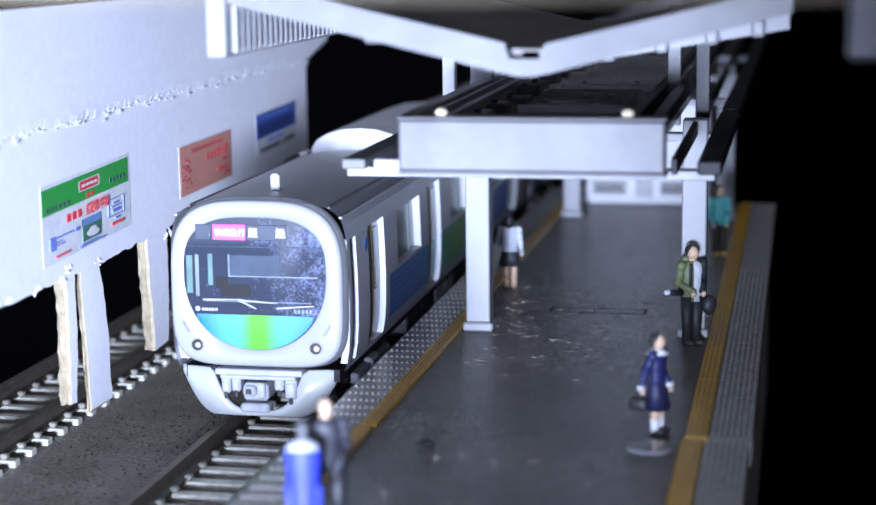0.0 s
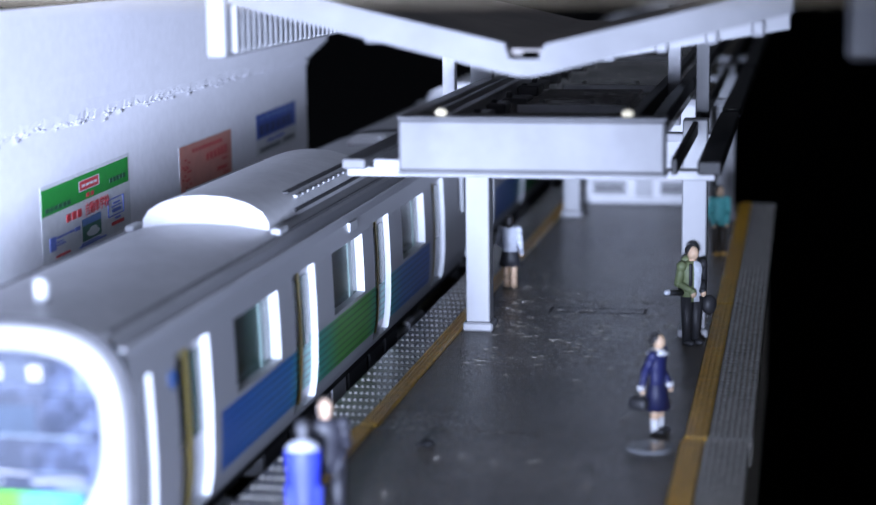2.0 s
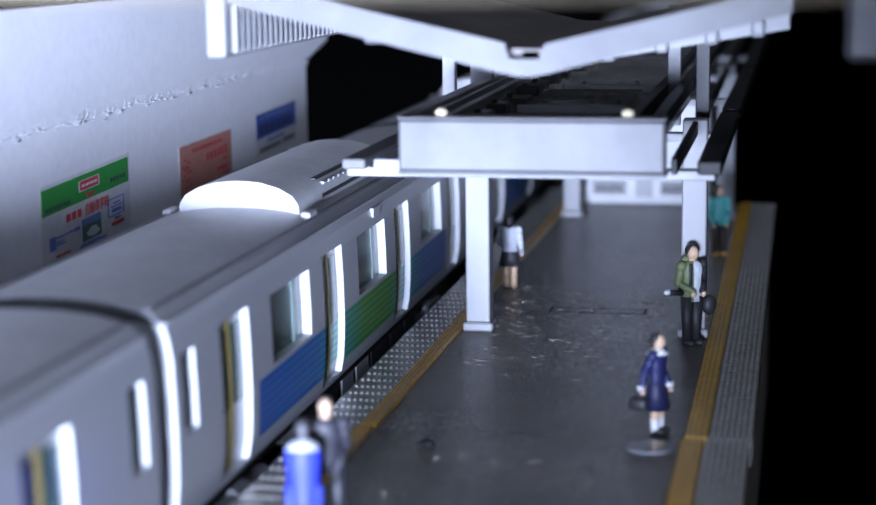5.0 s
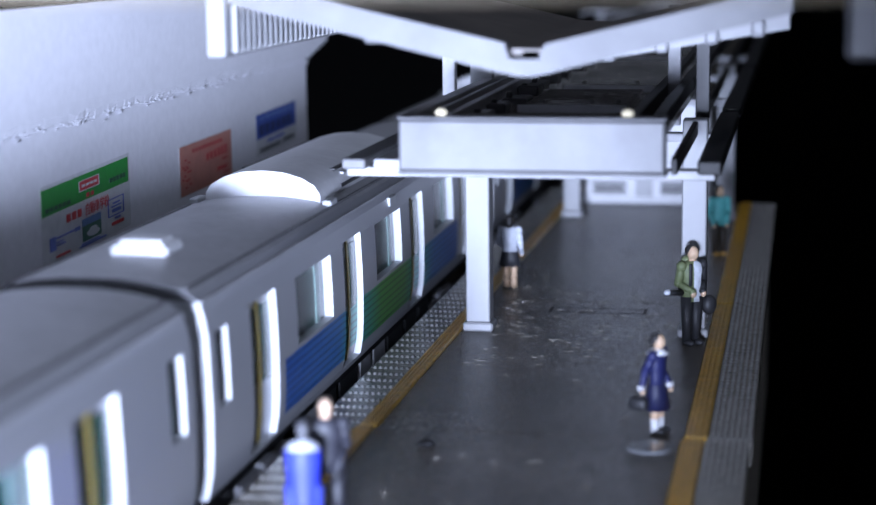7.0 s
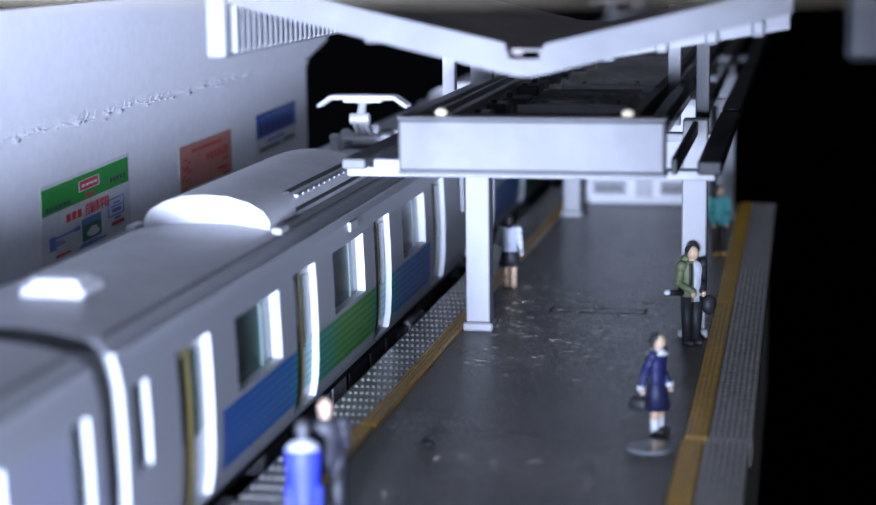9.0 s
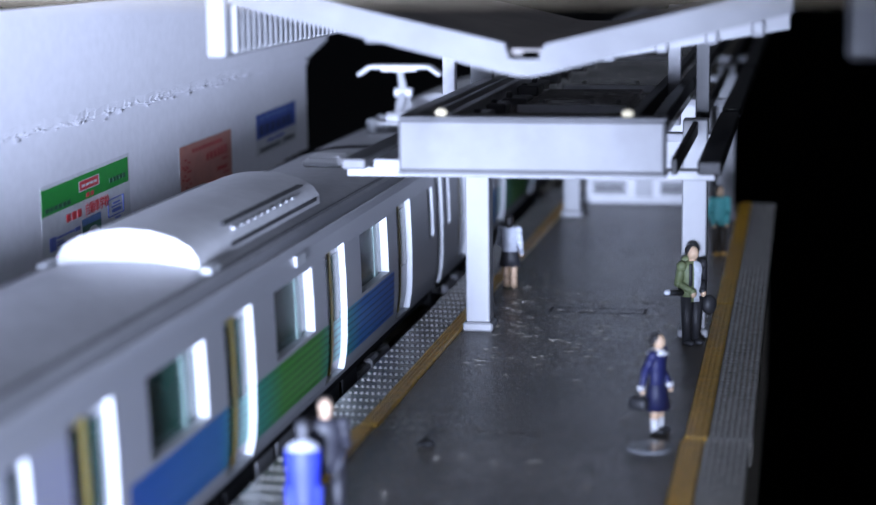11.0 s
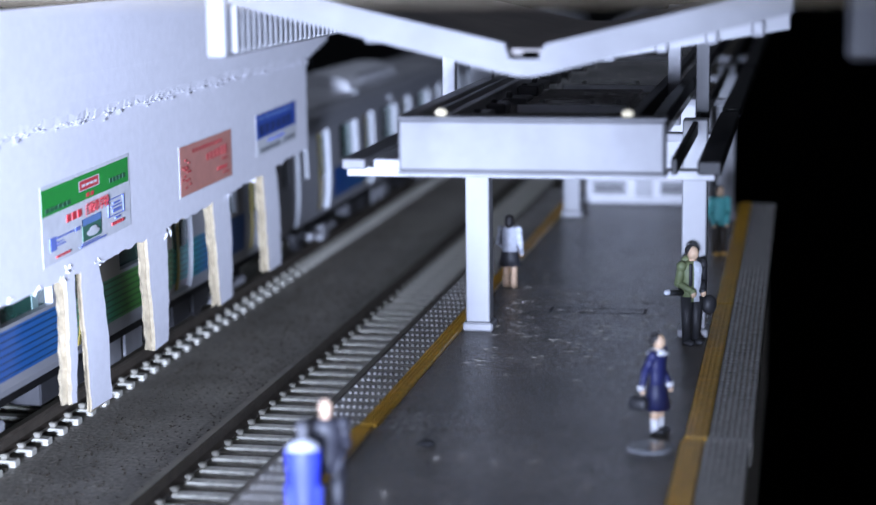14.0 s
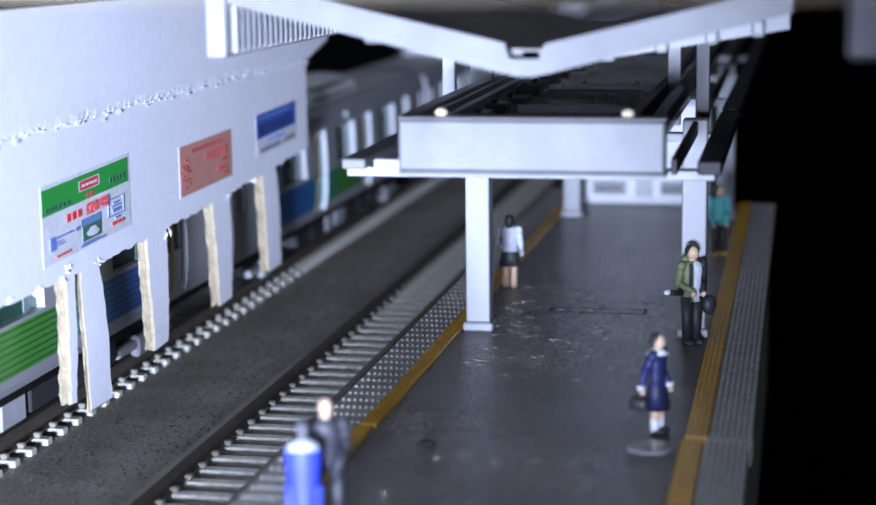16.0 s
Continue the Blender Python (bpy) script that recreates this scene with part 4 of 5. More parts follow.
def pantograph(car, y, s, top=34.0):
    """Single-arm pantograph on four insulators; s: way in which the knee points."""
    M_PAN = material("pantograph_grey", (0.55, 0.55, 0.56), 0.4, 0.2, grain=0.08, scale=600)
    b = part("pantograph", box(-3.6, 3.6, y - 3.2, y + 3.2, 25.5, 26.0, 0.15), M_PAN, car, "raised grey pantograph")
    for sx in (-1, 1):
        for sy in (-1, 1):
            bm = bmesh.new()
            add_cyl(bm, (sx * 3.3, y + sy * 2.9, 24.9), (0, 0, 1), 0.75, 1.8, 10)
            add_ball(bm, (sx * 3.3, y + sy * 2.9, 26.0), 0.85, 0.85, 0.5)
            part("insulator", bm, M_JAMB, b)
    knee, head = (0, y + s * 3.0, 26.0 + (top - 26.0) * 0.5), (0, y + s * 0.8, top)
    for p, q, r in (((0, y - s * 1.5, 26.0), knee, 0.75), (knee, head, 0.6)):
        bm = bmesh.new()
        d = Vector(q) - Vector(p)
        add_cyl(bm, (Vector(p) + Vector(q)) / 2, d, r, d.length, 8, r * 0.8)
        part("arm", bm, M_PAN, b)
    for at, r in ((knee, 0.95), (head, 0.8), ((0, y - s * 1.5, 26.4), 1.1)):
        bm = bmesh.new()
        add_cyl(bm, at, (1, 0, 0), r * 0.75, r * 2.6, 10)
        part("joint", bm, M_PAN, b)
    for sx in (-0.9, 0.9):
        bm = bmesh.new()
        p, q = Vector((sx, y + s * 1.0, 26.0)), Vector((sx * 0.8, knee[1] + s * 0.6, knee[2]))
        add_cyl(bm, (p + q) / 2, q - p, 0.22, (q - p).length, 6)
        part("guide_rod", bm, M_PAN, b)
    bm = bmesh.new()
    for dy in (-0.9, 0.9):
        add_box(bm, -4.2, 4.2, head[1] + dy - 0.35, head[1] + dy + 0.35, top - 0.1, top + 0.5, 0.15)
        for sx in (-1, 1):
            vs = add_box(bm, -1.1, 1.1, -0.3, 0.3, -0.25, 0.25, 0.1)
            vs = [v for v in bm.verts if v.co.length < 2]
            bmesh.ops.rotate(bm, verts=vs, cent=(0, 0, 0), matrix=Matrix.Rotation(radians(sx * 35), 3, "Y"))
            bmesh.ops.translate(bm, verts=vs, vec=(sx * 5.0, head[1] + dy, top - 0.35))
    add_box(bm, -2.5, 2.5, head[1] - 0.9, head[1] + 0.9, top - 0.4, top - 0.1)
    part("pan_head", bm, M_PAN, b)


def build_trains():
    mid = make_car("mid", "silver train car with blue and green striped band")
    head = make_car("head", "leading silver train car with white rounded cab")
    cab(head, 0.6, -1)
    skirt_and_coupler(head, 0.6, -1)
    LED = material("display_letters", (0.75, 0.72, 0.85), 0.4, emit=0.45)
    lettering("display_text", "快速急行", 0.85, lambda a, b, c: (-4.4 + a, 0.15 - c, 20.78 + b), LED, head)
    for ch, x in (("飯", -0.75), ("能", 2.2)):
        lettering("display_text", ch, 1.1, lambda a, b, c: (x + a, 0.15 - c, 20.7 + b), LED, head)
    bm = bmesh.new()
    add_cyl(bm, (9.45, 9.4, 18.6), (1, 0, 0), 0.75, 0.3, 16)
    part("side_emblem", bm, material("emblem_blue", (0.03, 0.10, 0.30), 0.4), head)
    part("roof_horn", box(-0.5, 0.5, 7.8, 9.0, 24.4, 26.3, 0.2), M_JAMB, head, "white roof aerial")
    tail = make_car("tail", "last silver train car with cab, two raised pantographs")
    cab(tail, 130.2, 1)
    skirt_and_coupler(tail, 130.2, 1)
    pantograph(tail, 22, 1, 33.2)
    pantograph(tail, 115.5, -1, 33.3)
    bm = bmesh.new()
    add_ball(bm, (-0.5, 45.0, 24.7), 3.3, 3.0, 1.3, 20, 10)
    part("roof_dome", bm, M_AC, tail, "low white roof dome", True)
    part("roof_box", box(4.4, 7.0, 31.5, 36, 23.9, 24.7, 0.2), M_AC, tail)
    antenna(head, 111.5)
    near = [head]
    for k in range(2, 10):
        near.append(mid if k == 2 else copy_thing(mid, pose(0, 0, 0)))
    near.append(tail)
    far = [copy_thing(head, pose(0, 0, 0))] + [copy_thing(mid, pose(0, 0, 0)) for _ in range(7)]
    for c in far:
        tagged(c, group="cars of the far train")
    glow = material("lamp_orange", (1.0, 0.36, 0.05), 0.4, emit=1.6)
    for y in (54.5,):
        bm = bmesh.new()
        add_ball(bm, (-9.0, y, 18.6), 0.9, 1.3, 1.1, 10, 8)
        part("orange_lamp", bm, glow, far[0], "glowing orange lamp")
    antenna(far[3], 14.0)
    antenna(far[6], 14.0)
    antenna(near[4], 14.0)
    antenna(near[5], 115.0)
    antenna(near[6], 14.0)
    pantograph(near[6], 116, -1, 30.8)
    antenna(near[8], 115.0)
    tagged(near[6], "silver train car with striped band and raised pantograph")
    return near, far


def motions(near, far):
    # place of the near train's nose along y, in mm
    run = [(0.0, 177.0), (0.5, 176.5), (0.8, 170.0), (1.0, 164.5), (1.2, 157.0), (1.5, 142.0), (2.0, 115.2), (2.5, 81.9), (3.0, 45.4), (3.5, 6.6), (4.0, -44.6),
           (5.2, -166.0), (6.4, -322.5), (6.5, -336.5), (7.0, -406.0), (7.5, -481.0), (8.0, -556.0), (8.5, -627.5), (9.0, -694.5), (9.2, -725.0), (11.5, -1054.0), (12.0, -1123.0), (12.5, -1194.0), (16.0, -1694.0)]
    for k, c in enumerate(near):
        d = 0.0 if k == 0 else HEAD_LEN + PITCH_CAR * (k - 1)
        walk(c, [(t, pose(0, (s + d) * K, 0)) for t, s in run])
    # far train: runs away from the view on the track behind the wall
    lead = [(0.0, -1152.5), (3.0, -962.5), (6.0, -702.5), (8.0, -432.5), (10.0, -106.1), (11.0, 86.9), (12.4, 358.5), (13.0, 474.3), (14.0, 667.3), (15.0, 859.0), (15.5, 952.0), (16.0, 1038.0)]
    for k, c in enumerate(far):
        if k == 0:
            walk(c, [(t, pose(FAR_X * K, y * K, 0, 0, 0, 180)) for t, y in lead])
        else:
            walk(c, [(t, pose(FAR_X * K, (y - HEAD_LEN - PITCH_CAR * k) * K, 0)) for t, y in lead])


# ---- posters ----
def posters():
    W = paint("print_white", (0.72, 0.73, 0.74))
    G = paint("print_green", (0.02, 0.32, 0.045))
    R = paint("print_red", (0.62, 0.05, 0.06))
    B = paint("print_blue", (0.16, 0.22, 0.60))
    D = paint("print_dark", (0.02, 0.10, 0.05))
    PH = paint("print_photo_green", (0.06, 0.18, 0.12))
    SK = paint("print_photo_sky", (0.16, 0.28, 0.55))
    spec = [(0, 1, 0, 1, W, "sheet"), (0.005, 0.985, 0.62, 0.955, G, "green_band"), (0.40, 0.635, 0.745, 0.885, W, "pill_border"), (0.41, 0.625, 0.755, 0.875, R, "red_pill")]
    spec += [(0.435 + k * 0.045, 0.47 + k * 0.045, 0.795, 0.83, W, "text_bar") for k in range(4)]
    spec += [(0.48, 0.515, 0.645, 0.70, R, "text_bar"), (0.53, 0.565, 0.645, 0.70, R, "text_bar")]
    spec += [(0.04 + k * 0.045, 0.075 + k * 0.045, 0.655, 0.71, D, "text_bar") for k in range(6)]
    spec += [(0.75 + k * 0.04, 0.782 + k * 0.04, 0.70, 0.76, D, "text_bar") for k in range(5)]
    spec += [(0.255 + k * 0.06, 0.295 + k * 0.06, 0.435, 0.535, R, "text_bar") for k in range(3)]
    spec += [(0.42, 0.63, 0.09, 0.38, PH, "photo"), (0.42, 0.63, 0.29, 0.38, SK, "photo_sky")]
    spec += [(0.07, 0.13, 0.16, 0.33, B, "text_bar"), (0.14, 0.33, 0.29, 0.31, B, "text_bar"), (0.14, 0.23, 0.20, 0.215, B, "text_bar"), (0.14, 0.21, 0.235, 0.25, B, "text_bar"), (0.34, 0.39, 0.275, 0.32, B, "text_bar")]
    spec += [(0.72, 0.91, 0.47, 0.48, B, "rule"), (0.72, 0.91, 0.24, 0.25, B, "rule"), (0.72, 0.725, 0.24, 0.48, B, "rule"), (0.905, 0.91, 0.24, 0.48, B, "rule"), (0.78, 0.86, 0.40, 0.42, B, "text_bar"), (0.76, 0.88, 0.36, 0.375, B, "text_bar"), (0.77, 0.87, 0.29, 0.33, B, "text_bar"), (0.80, 0.86, 0.19, 0.215, B, "text_bar")]
    spec += [(0.76 + k * 0.03, 0.782 + k * 0.03, 0.115, 0.155, R, "text_bar") for k in range(5)]
    spec += [(0.13 + k * 0.03, 0.152 + k * 0.03, 0.055, 0.08, R, "text_bar") for k in range(5)]
    spec += [(0.38, 0.68, 0.03, 0.045, B, "text_bar"), (0.40, 0.60, 0.06, 0.07, B, "text_bar")]
    y0, y1, z0, z1, rise = 163.5, 187.5, 19.35, 27.35, 0.029
    p1 = poster("white and green printed advertising poster on the board wall", (y0, y1, z0, z1, rise), spec)
    lettering("title_text", "自動車学校", 1.36, lambda a, b, c: (XW + 0.25 + c, y0 + 10.6 + a * 0.98, z0 + 3.45 + b + (10.6 + a) * rise), R, p1)
    bm = bmesh.new()
    for dy, dz, ly, lz in ((0, 0, 1.8, 0.4), (0.15, 0.35, 1.1, 0.3)):
        add_ball(bm, (XW + 0.23, y0 + 12.6 + dy, z0 + 1.75 + dz), 0.05, ly, lz, 12, 6)
    part("photo_car", bm, W, p1)
    PK = paint("print_salmon", (0.60, 0.26, 0.20))
    PR = paint("print_crimson", (0.50, 0.05, 0.05))
    spec = [(0, 1, 0, 1, W, "sheet"), (0.02, 0.99, 0.02, 0.975, PK, "salmon_field")]
    spec += [(0.24 + k * 0.058, 0.285 + k * 0.058, 0.79, 0.865, PR, "text_bar") for k in range(10)]
    spec += [(0.50 + k * 0.07, 0.545 + k * 0.07, 0.53, 0.67 + 0.01 * k, PR, "text_bar") for k in range(6)]
    spec += [(0.80, 0.90, 0.42, 0.47, PR, "text_bar")] + [(0.70 + k * 0.04, 0.73 + k * 0.04, 0.23, 0.31, PR, "text_bar") for k in range(5)] + [(0.82, 0.92, 0.13, 0.17, PR, "text_bar")]
    p2 = poster("salmon pink printed poster on the board wall", (203.9, 224.5, 20.54, 26.82, 0.012), spec)
    bm = bmesh.new()
    rnd = random.Random(5)
    for k in range(14):
        a = k * 0.9
        r = 0.4 + 0.11 * k
        add_box(bm, XW + 0.12, XW + 0.16, 206.5 + math.cos(a) * r - 0.35, 206.5 + math.cos(a) * r + 0.35, 23.46 + math.sin(a) * r * 1.1 - 0.12, 23.46 + math.sin(a) * r * 1.1 + 0.12)
    part("flower_print", bm, PR, p2)
    BL = paint("print_royal_blue", (0.03, 0.09, 0.42))
    DB = paint("print_navy", (0.012, 0.03, 0.14))
    GR = paint("print_grey", (0.16, 0.17, 0.18))
    spec = [(0, 1, 0, 1, W, "sheet"), (0.01, 0.985, 0.40, 0.98, BL, "blue_field")]
    spec += [(0.08 + k * 0.135, 0.18 + k * 0.135, 0.47, 0.72, DB, "text_bar") for k in range(6)]
    spec += [(0.10 + k * 0.14, 0.18 + k * 0.14, 0.84, 0.90, SK, "text_bar") for k in range(6)]
    spec += [(0.28 + k * 0.06, 0.32 + k * 0.06, 0.24, 0.32, B, "text_bar") for k in range(7)]
    spec += [(0.08 + k * 0.05, 0.12 + k * 0.05, 0.06, 0.16, GR, "text_bar") for k in range(10)] + [(0.64 + k * 0.06, 0.685 + k * 0.06, 0.08, 0.18, GR, "text_bar") for k in range(5)]
    poster("blue and white printed poster on the board wall", (235.5, 255.5, 21.87, 27.61, 0.022), spec)


# ---- figures: plain painted dolls, each one mesh ----
def figure(label, x, y, height, turn, colors, skirt=0.0, bag=0, jacket_open=False, spread=0.5, gown=False, head=1.0):
    """Colours: skin, hair, top, bottom, shoes, extra. The doll looks to -y before it is turned."""
    names = ("skin", "hair", "top", "bottom", "shoes", "extra")
    mats = [material("doll_" + n, c, 0.55, grain=0.12, scale=1500, bump=0.15, stain=0.1, stain_scale=300) for n, c in zip(names, colors)]
    bm = bmesh.new()
    h = height
    for s in (-1, 1):
        lx = s * 0.055 * h * (1 + (0 if skirt else spread))
        leg_mi = 0 if skirt else 3
        add_cyl(bm, (lx, 0, 0.25 * h), (0, 0, 1), 0.045 * h, 0.48 * h, 10, (0.05 if skirt else 0.068) * h, leg_mi)
        if skirt:
            add_cyl(bm, (lx, 0, 0.08 * h), (0, 0, 1), 0.047 * h, 0.14 * h, 10, 0.05 * h, 5)
        add_ball(bm, (lx, -0.03 * h, 0.022 * h), 0.05 * h, 0.095 * h, 0.035 * h, 10, 6, 4)
        # arm in two pieces
        sh, el, ha = Vector((s * 0.125 * h, 0, 0.80 * h)), Vector((s * 0.148 * h, 0.02 * h, 0.63 * h)), Vector((s * (0.06 if s > 0 or jacket_open else 0.14) * h, -0.105 * h, (0.55 if jacket_open else 0.47) * h))
        if bag == 1 and s < 0:
            el, ha = Vector((-0.15 * h, 0.07 * h, 0.63 * h)), Vector((-0.16 * h, 0.10 * h, 0.46 * h))
        # Open jacket: the shaded side's sleeve is coloured near-black.
        sleeve = 4 if jacket_open and s > 0 else 2
        for p, q, r in () if gown else ((sh, el, 0.047 * h), (el, ha, 0.038 * h)):
            add_cyl(bm, (p + q) / 2, q - p, r, (q - p).length * 1.1, 8, r * 0.9, sleeve)
            add_ball(bm, q, r * 1.0, r * 1.0, r * 1.0, 8, 6, sleeve)
        if not gown:
            add_ball(bm, sh, 0.055 * h, 0.055 * h, 0.055 * h, 8, 6, sleeve)
        if not gown:
            add_ball(bm, ha + Vector((0, -0.01 * h, -0.02 * h)), 0.032 * h, 0.032 * h, 0.037 * h, 8, 6, 0 if head == 1.0 else 4)
            if bag == 1:
                add_cyl(bm, ha + Vector((0, 0.005 * h, 0.015 * h)), (0, -0.3, -1), 0.044 * h, 0.04 * h, 8, None, 5)
    # torso as a lofted tube
    rows = [(0.44, 0.115, 0.075), (0.55, 0.105, 0.072), (0.66, 0.11, 0.075), (0.76, 0.13, 0.078), (0.82, 0.115, 0.065), (0.85, 0.05, 0.045)]
    if gown:
        rows = [(0.03, 0.17, 0.15), (0.15, 0.14, 0.12), (0.35, 0.12, 0.10), (0.55, 0.125, 0.10), (0.70, 0.135, 0.10), (0.78, 0.135, 0.095), (0.82, 0.10, 0.07), (0.85, 0.04, 0.04)]
    tube = [[bm.verts.new((math.cos(6.2832 * k / 14) * a * h, math.sin(6.2832 * k / 14) * b * h, z * h)) for k in range(14)] for z, a, b in rows]
    for i, (r0, r1) in enumerate(zip(tube, tube[1:])):
        for k in range(14):
            f = bm.faces.new((r0[k], r0[(k + 1) % 14], r1[(k + 1) % 14], r1[k]))
            # Open jacket: shade on one side of the torso is put in as near-black.
            f.material_index = 4 if jacket_open and k in (0, 12, 13) else 5 if (jacket_open and k in (10, 11)) or (gown and rows[i][0] > 0.7) else 2
    bm.faces.new(tube[0][::-1]).material_index = 3
    bm.faces.new(tube[-1]).material_index = 0
    if skirt:
        sk = [(0.50, 0.11, 0.08), (0.44, 0.125, 0.095), (0.50 - skirt, 0.155, 0.125)]
        tube = [[bm.verts.new((math.cos(6.2832 * k / 18) * a * h * (1 + 0.05 * (k % 2) * (z < 0.4)), math.sin(6.2832 * k / 18) * b * h * (1 + 0.05 * (k % 2) * (z < 0.4)), z * h)) for k in range(18)] for z, a, b in sk]
        for r0, r1 in zip(tube, tube[1:]):
            for k in range(18):
                bm.faces.new((r0[k], r0[(k + 1) % 18], r1[(k + 1) % 18], r1[k])).material_index = 3
        bm.faces.new(tube[-1]).material_index = 3
    add_cyl(bm, (0, 0, 0.855 * h), (0, 0, 1), 0.036 * h, 0.06 * h, 8, None, 0)
    add_ball(bm, (0, -0.012 * h, 0.925 * h), 0.058 * h * head, 0.064 * h * head, 0.074 * h * head, 12, 9, 0)
    add_ball(bm, (0, 0.018 * h, 0.948 * h), 0.066 * h * head, 0.066 * h * head, 0.062 * h * head, 12, 9, 1)
    if bag == 1:
        # bobbed hair and a pale sailor collar
        add_ball(bm, (0, 0.05 * h, 0.93 * h), 0.06 * h, 0.05 * h, 0.07 * h, 10, 8, 1)
        add_cyl(bm, (0, 0, 0.83 * h), (0, 0, 1), 0.115 * h, 0.05 * h, 12, 0.05 * h, 5)
    if jacket_open:
        # backpack strap and hood
        add_ball(bm, (0, 0.06 * h, 0.85 * h), 0.09 * h, 0.045 * h, 0.05 * h, 10, 7, 2)
        add_box(bm, -0.10 * h, 0.10 * h, 0.06 * h, 0.13 * h, 0.52 * h, 0.80 * h, 0.03 * h, 4)
    if skirt and not bag:
        add_ball(bm, (0, 0.035 * h, 0.90 * h), 0.066 * h, 0.05 * h, 0.085 * h, 10, 8, 1)
    if bag == 1:
        add_box(bm, -0.24 * h, -0.12 * h, 0.02 * h, 0.22 * h, 0.25 * h, 0.38 * h, 0.03 * h, 4)
        add_cyl(bm, (-0.17 * h, 0.10 * h, 0.41 * h), (0, 0, 1), 0.012 * h, 0.1 * h, 6, None, 4)
    if bag == 2:
        add_ball(bm, (0.21 * h, 0.0, 0.38 * h), 0.085 * h, 0.07 * h, 0.10 * h, 10, 8, 4)
        add_cyl(bm, (-0.21 * h, -0.03 * h, 0.545 * h), (1, 0.1, -0.12), 0.028 * h, 0.16 * h, 8, None, 4)
        add_ball(bm, (-0.30 * h, -0.02 * h, 0.557 * h), 0.05 * h, 0.03 * h, 0.03 * h, 8, 6, 5)
        add_box(bm, -0.085 * h, -0.045 * h, -0.085 * h, -0.06 * h, 0.60 * h, 0.83 * h, 0.01 * h, 4)
    ob = part("figurine", bm, mats, None, "", True)
    tagged(ob, label, "figurine", "figures on the platform")
    ob.matrix_world = pose(x * K, y * K, (ZP + 0.005) * K, 0, 0, turn)
    return ob


SKIN, HAIR, SHOE = (0.58, 0.40, 0.26), (0.02, 0.018, 0.018), (0.02, 0.02, 0.022)


def figures():
    figure("doll with grey sweater, black skirt and dark hair", 18.9, 226.5, 9.4, 175, (SKIN, HAIR, (0.48, 0.50, 0.55), (0.02, 0.02, 0.024), (0.40, 0.28, 0.18), SKIN), skirt=0.2)
    figure("doll in green jacket and black trousers with bag", 43.9, 196.4, 11.0, 38, (SKIN, HAIR, (0.145, 0.175, 0.08), (0.02, 0.02, 0.022), SHOE, (0.62, 0.65, 0.70)), bag=2, jacket_open=True, spread=0.0)
    figure("doll in navy uniform with white socks and bag", 43.0, 159.4, 9.1, 70, (SKIN, HAIR, (0.012, 0.015, 0.075), (0.009, 0.011, 0.045), SHOE, (0.6, 0.6, 0.6)), skirt=0.26, bag=1)
    figure("doll in teal shirt and brown trousers", 44.4, 254.2, 9.8, 30, (SKIN, HAIR, (0.11, 0.46, 0.44), (0.05, 0.04, 0.03), (0.50, 0.28, 0.07), (0.45, 0.45, 0.45)), spread=0.1)
    figure("doll in a dark suit with bare head", 20.5, 127.5, 10.5, 20, ((0.62, 0.43, 0.30), (0.05, 0.04, 0.035), (0.02, 0.02, 0.028), (0.015, 0.015, 0.02), SHOE, (0.25, 0.27, 0.32)), head=0.82)
    figure("doll in a blue gown with white collar", 19.8, 123.6, 9.7, 15, ((0.10, 0.10, 0.11), (0.06, 0.06, 0.07), (0.025, 0.04, 0.42), (0.05, 0.07, 0.40), SHOE, (0.42, 0.44, 0.50)), gown=True, head=0.8)


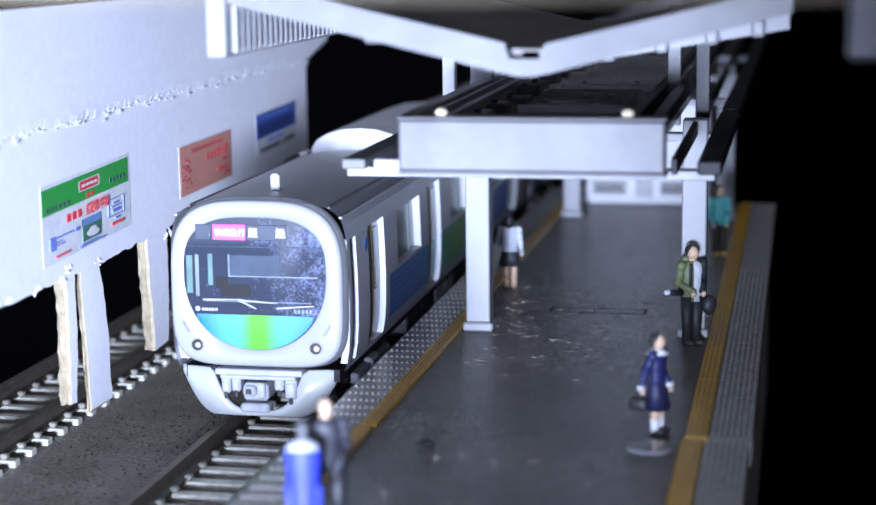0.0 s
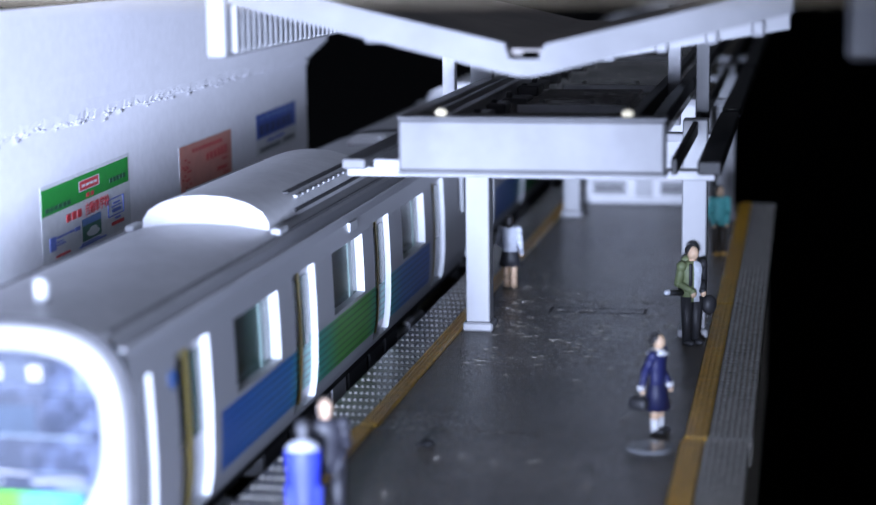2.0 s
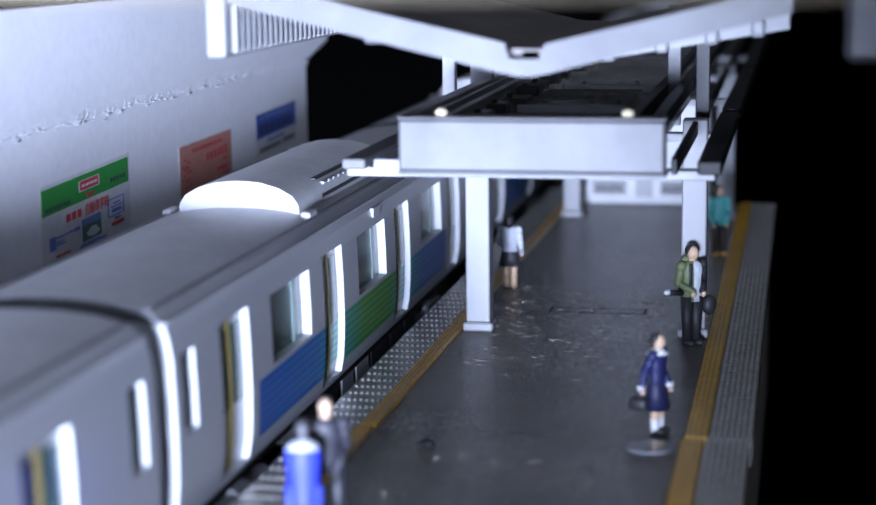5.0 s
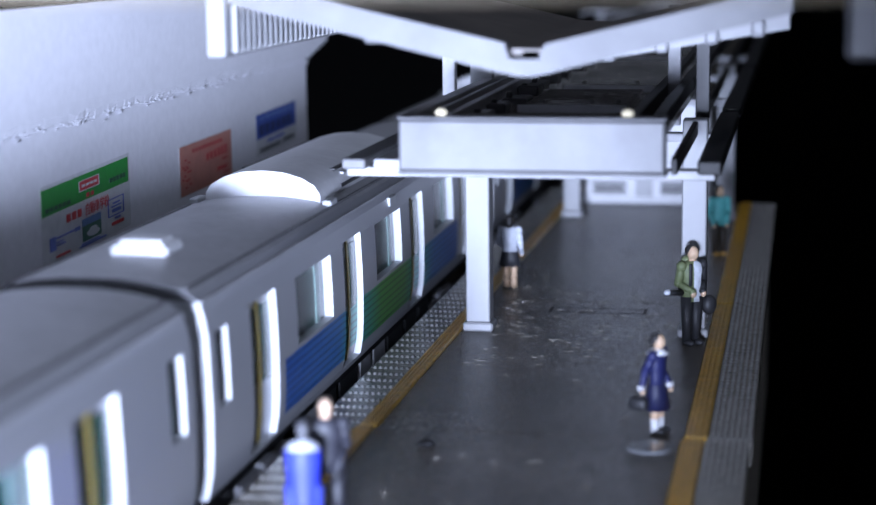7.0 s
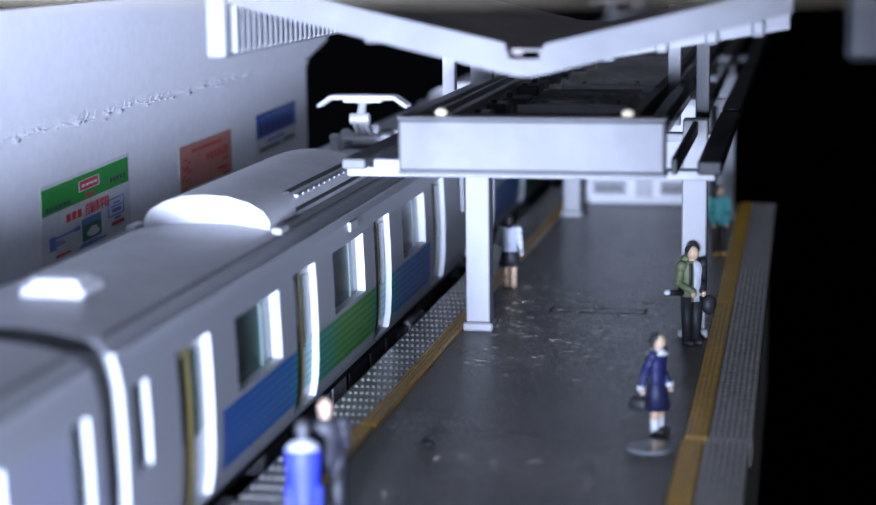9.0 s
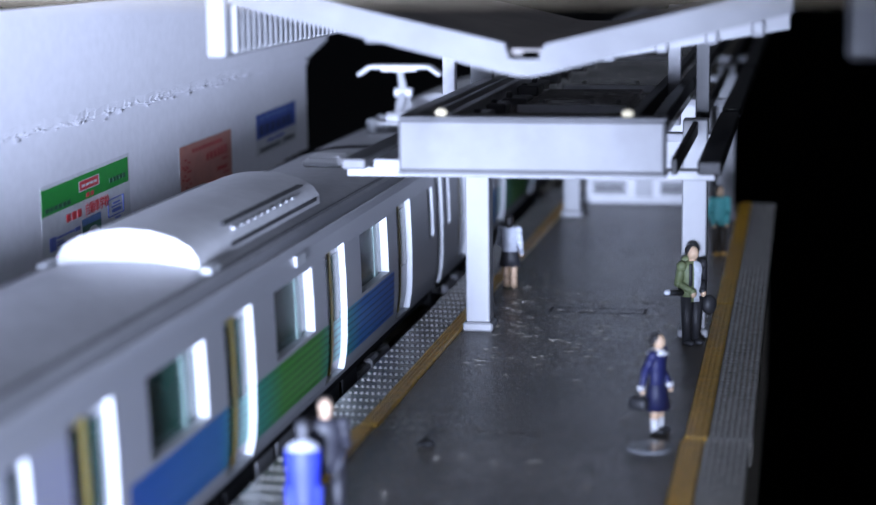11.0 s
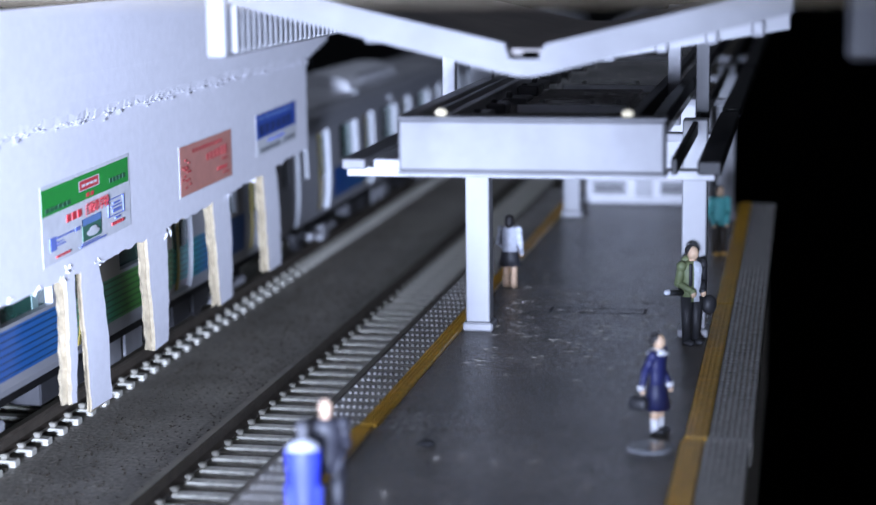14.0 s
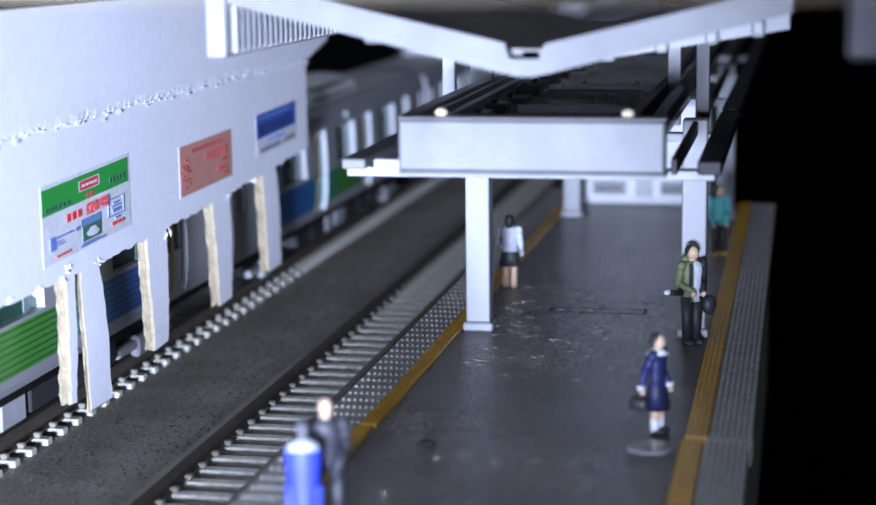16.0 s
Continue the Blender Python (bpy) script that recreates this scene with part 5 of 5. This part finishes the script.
def small_things():
    clear = material("clear_plastic", (0.6, 0.62, 0.65), 0.15, spec=0.6, grain=0.05)
    clear.node_tree.nodes["Principled BSDF"].inputs["Transmission Weight"].default_value = 0.75
    bm = bmesh.new()
    add_cyl(bm, (0, 0, 0.15), (0, 0, 1), 2.1, 0.3, 24, 1.9)
    ob = part("figure_base", bm, clear)
    ob.matrix_world = Matrix.Translation(Vector((42.8, 153.8, ZP)) * K)
    tagged(ob, "clear plastic disc lying beside the doll", "disc")
    bm = bmesh.new()
    add_ball(bm, (0, 0, 0.25), 0.75, 0.55, 0.35, 8, 6)
    add_box(bm, -0.9, 0.2, -0.2, 0.4, 0, 0.3, 0.1)
    ob = part("debris", bm, M_BLACK)
    ob.matrix_world = Matrix.Translation(Vector((23.3, 151.6, ZP)) * K)
    tagged(ob, "small black crumb lying on the platform floor", "crumb")
    # long narrow cover plate let into the floor
    bm = bmesh.new()
    for xa, xb, ya, yb in ((26.0, 37.6, 211.5, 211.75), (26.0, 37.6, 214.2, 214.45), (26.0, 26.25, 211.75, 214.2), (37.35, 37.6, 211.75, 214.2)):
        add_box(bm, xa, xb, ya, yb, ZP - 0.02, ZP + 0.015)
    tagged(part("cover_plate", bm, M_BLACK), "narrow cover plate outlined by dark joints in the floor", "cover plate")
    # dust: short curled fibres lying on the floor
    rnd = random.Random(11)
    v, f = [], []
    for k in range(110):
        x, y, a = rnd.uniform(20, 42), rnd.choice((rnd.gauss(200, 12), rnd.gauss(200, 12), rnd.uniform(135, 290))), rnd.uniform(0, 6.28)
        bend, w = rnd.uniform(-1.6, 1.6), rnd.uniform(0.008, 0.018)
        for i in range(8):
            o = len(v)
            nx, ny = -math.sin(a) * w, math.cos(a) * w
            v += [(x - nx, y - ny, ZP + 0.01), (x + nx, y + ny, ZP + 0.01), (x, y, ZP + 0.05)]
            if i:
                f += [(o - 3, o, o + 2, o - 1), (o + 1, o - 2, o - 1, o + 2)]
            step = 0.22
            x, y, a = x + math.cos(a) * step, y + math.sin(a) * step, a + bend * 0.5
    ob = new("dust", mesh_from("dust", v, f, [M_EDGE]))
    tagged(ob, "short pale dust fibres scattered on the platform floor", "dust", kind="stuff")
    # low white stair house at the end of the pillars
    k = tagged(empty("stair_house", 0, 0, 0), "low white stair enclosure with dark vents", "stair enclosure")
    house = material("house_white", (0.62, 0.62, 0.63), 0.45, grain=0.04, scale=500, stain=0.08, stain_scale=70)
    part("wall", box(19.8, 40.5, 303, 321, ZP, 24.0, 0.3), house, k)
    part("ledge", box(19.5, 40.8, 302.6, 321.4, ZP + 0.1, ZP + 0.9, 0.15), house, k)
    for xa in (19.9, 27.6, 31.9, 39.4):
        part("panel_rib", box(xa, xa + 0.7, 302.6, 303.1, ZP + 0.9, 12.0, 0.08), house, k)
    for xa, xb in ((20.9, 26.8), (32.0, 38.5)):
        part("vent_panel", box(xa, xb, 302.85, 303.2, 8.0, 10.6, 0.1), M_PILLAR, k)
        for z in (8.5, 9.3):
            part("vent_slot", box(xa + 0.6, xb - 0.6, 302.75, 303.1, z, z + 0.5), M_DARK, k)
    part("hatch", box(28.4, 31.2, 302.8, 303.2, 7.7, 11.2, 0.1), M_GREY, k)
    part("sign_bar", box(33.0, 36.2, 302.6, 302.9, 11.1, 11.8), paint("sign_orange", (0.55, 0.28, 0.12)), k)
    # cream pegs on the canopy
    peg = paint("peg_cream", (0.60, 0.52, 0.34))
    for x, z in ((23.2, 35.1), (40.1, 35.1)):
        bm = bmesh.new()
        add_ball(bm, (x, 160.2, z + 0.25), 0.6, 0.6, 0.45, 10, 8)
        tagged(part("peg", bm, peg), "small cream plastic peg on the canopy beam", "peg", "canopy pegs")
    # timber edge above the lens and a bracket hanging at the roof
    tagged(part("timber_edge", box(10, 95, 58, 62, 49.0, 56, 0.3), M_BEIGE), "beige timber edge close above the view", "timber")
    bm = box(58.3, 63.5, 140, 144, 41.2, 52, 0.5)
    tagged(part("bracket", bm, M_DARK), "dark grey plastic bracket hanging beside the roof", "bracket")


room()
ground()
gravel()
track("model track with grey sleepers beside the platform", 0.0, -2350, 1950, 60, 700, 130, 420)
track("model track with grey sleepers under the board wall", FAR_X, -2350, 1950, 140, 700, 150, 420)
board_wall()
for py in (199.6, 287):
    for px in (18.05, 42.5):
        pillar(px, py)
canopy()
butterfly_roof()
posters()
figures()
small_things()
NEAR, FAR = build_trains()
platform()
motions(NEAR, FAR)
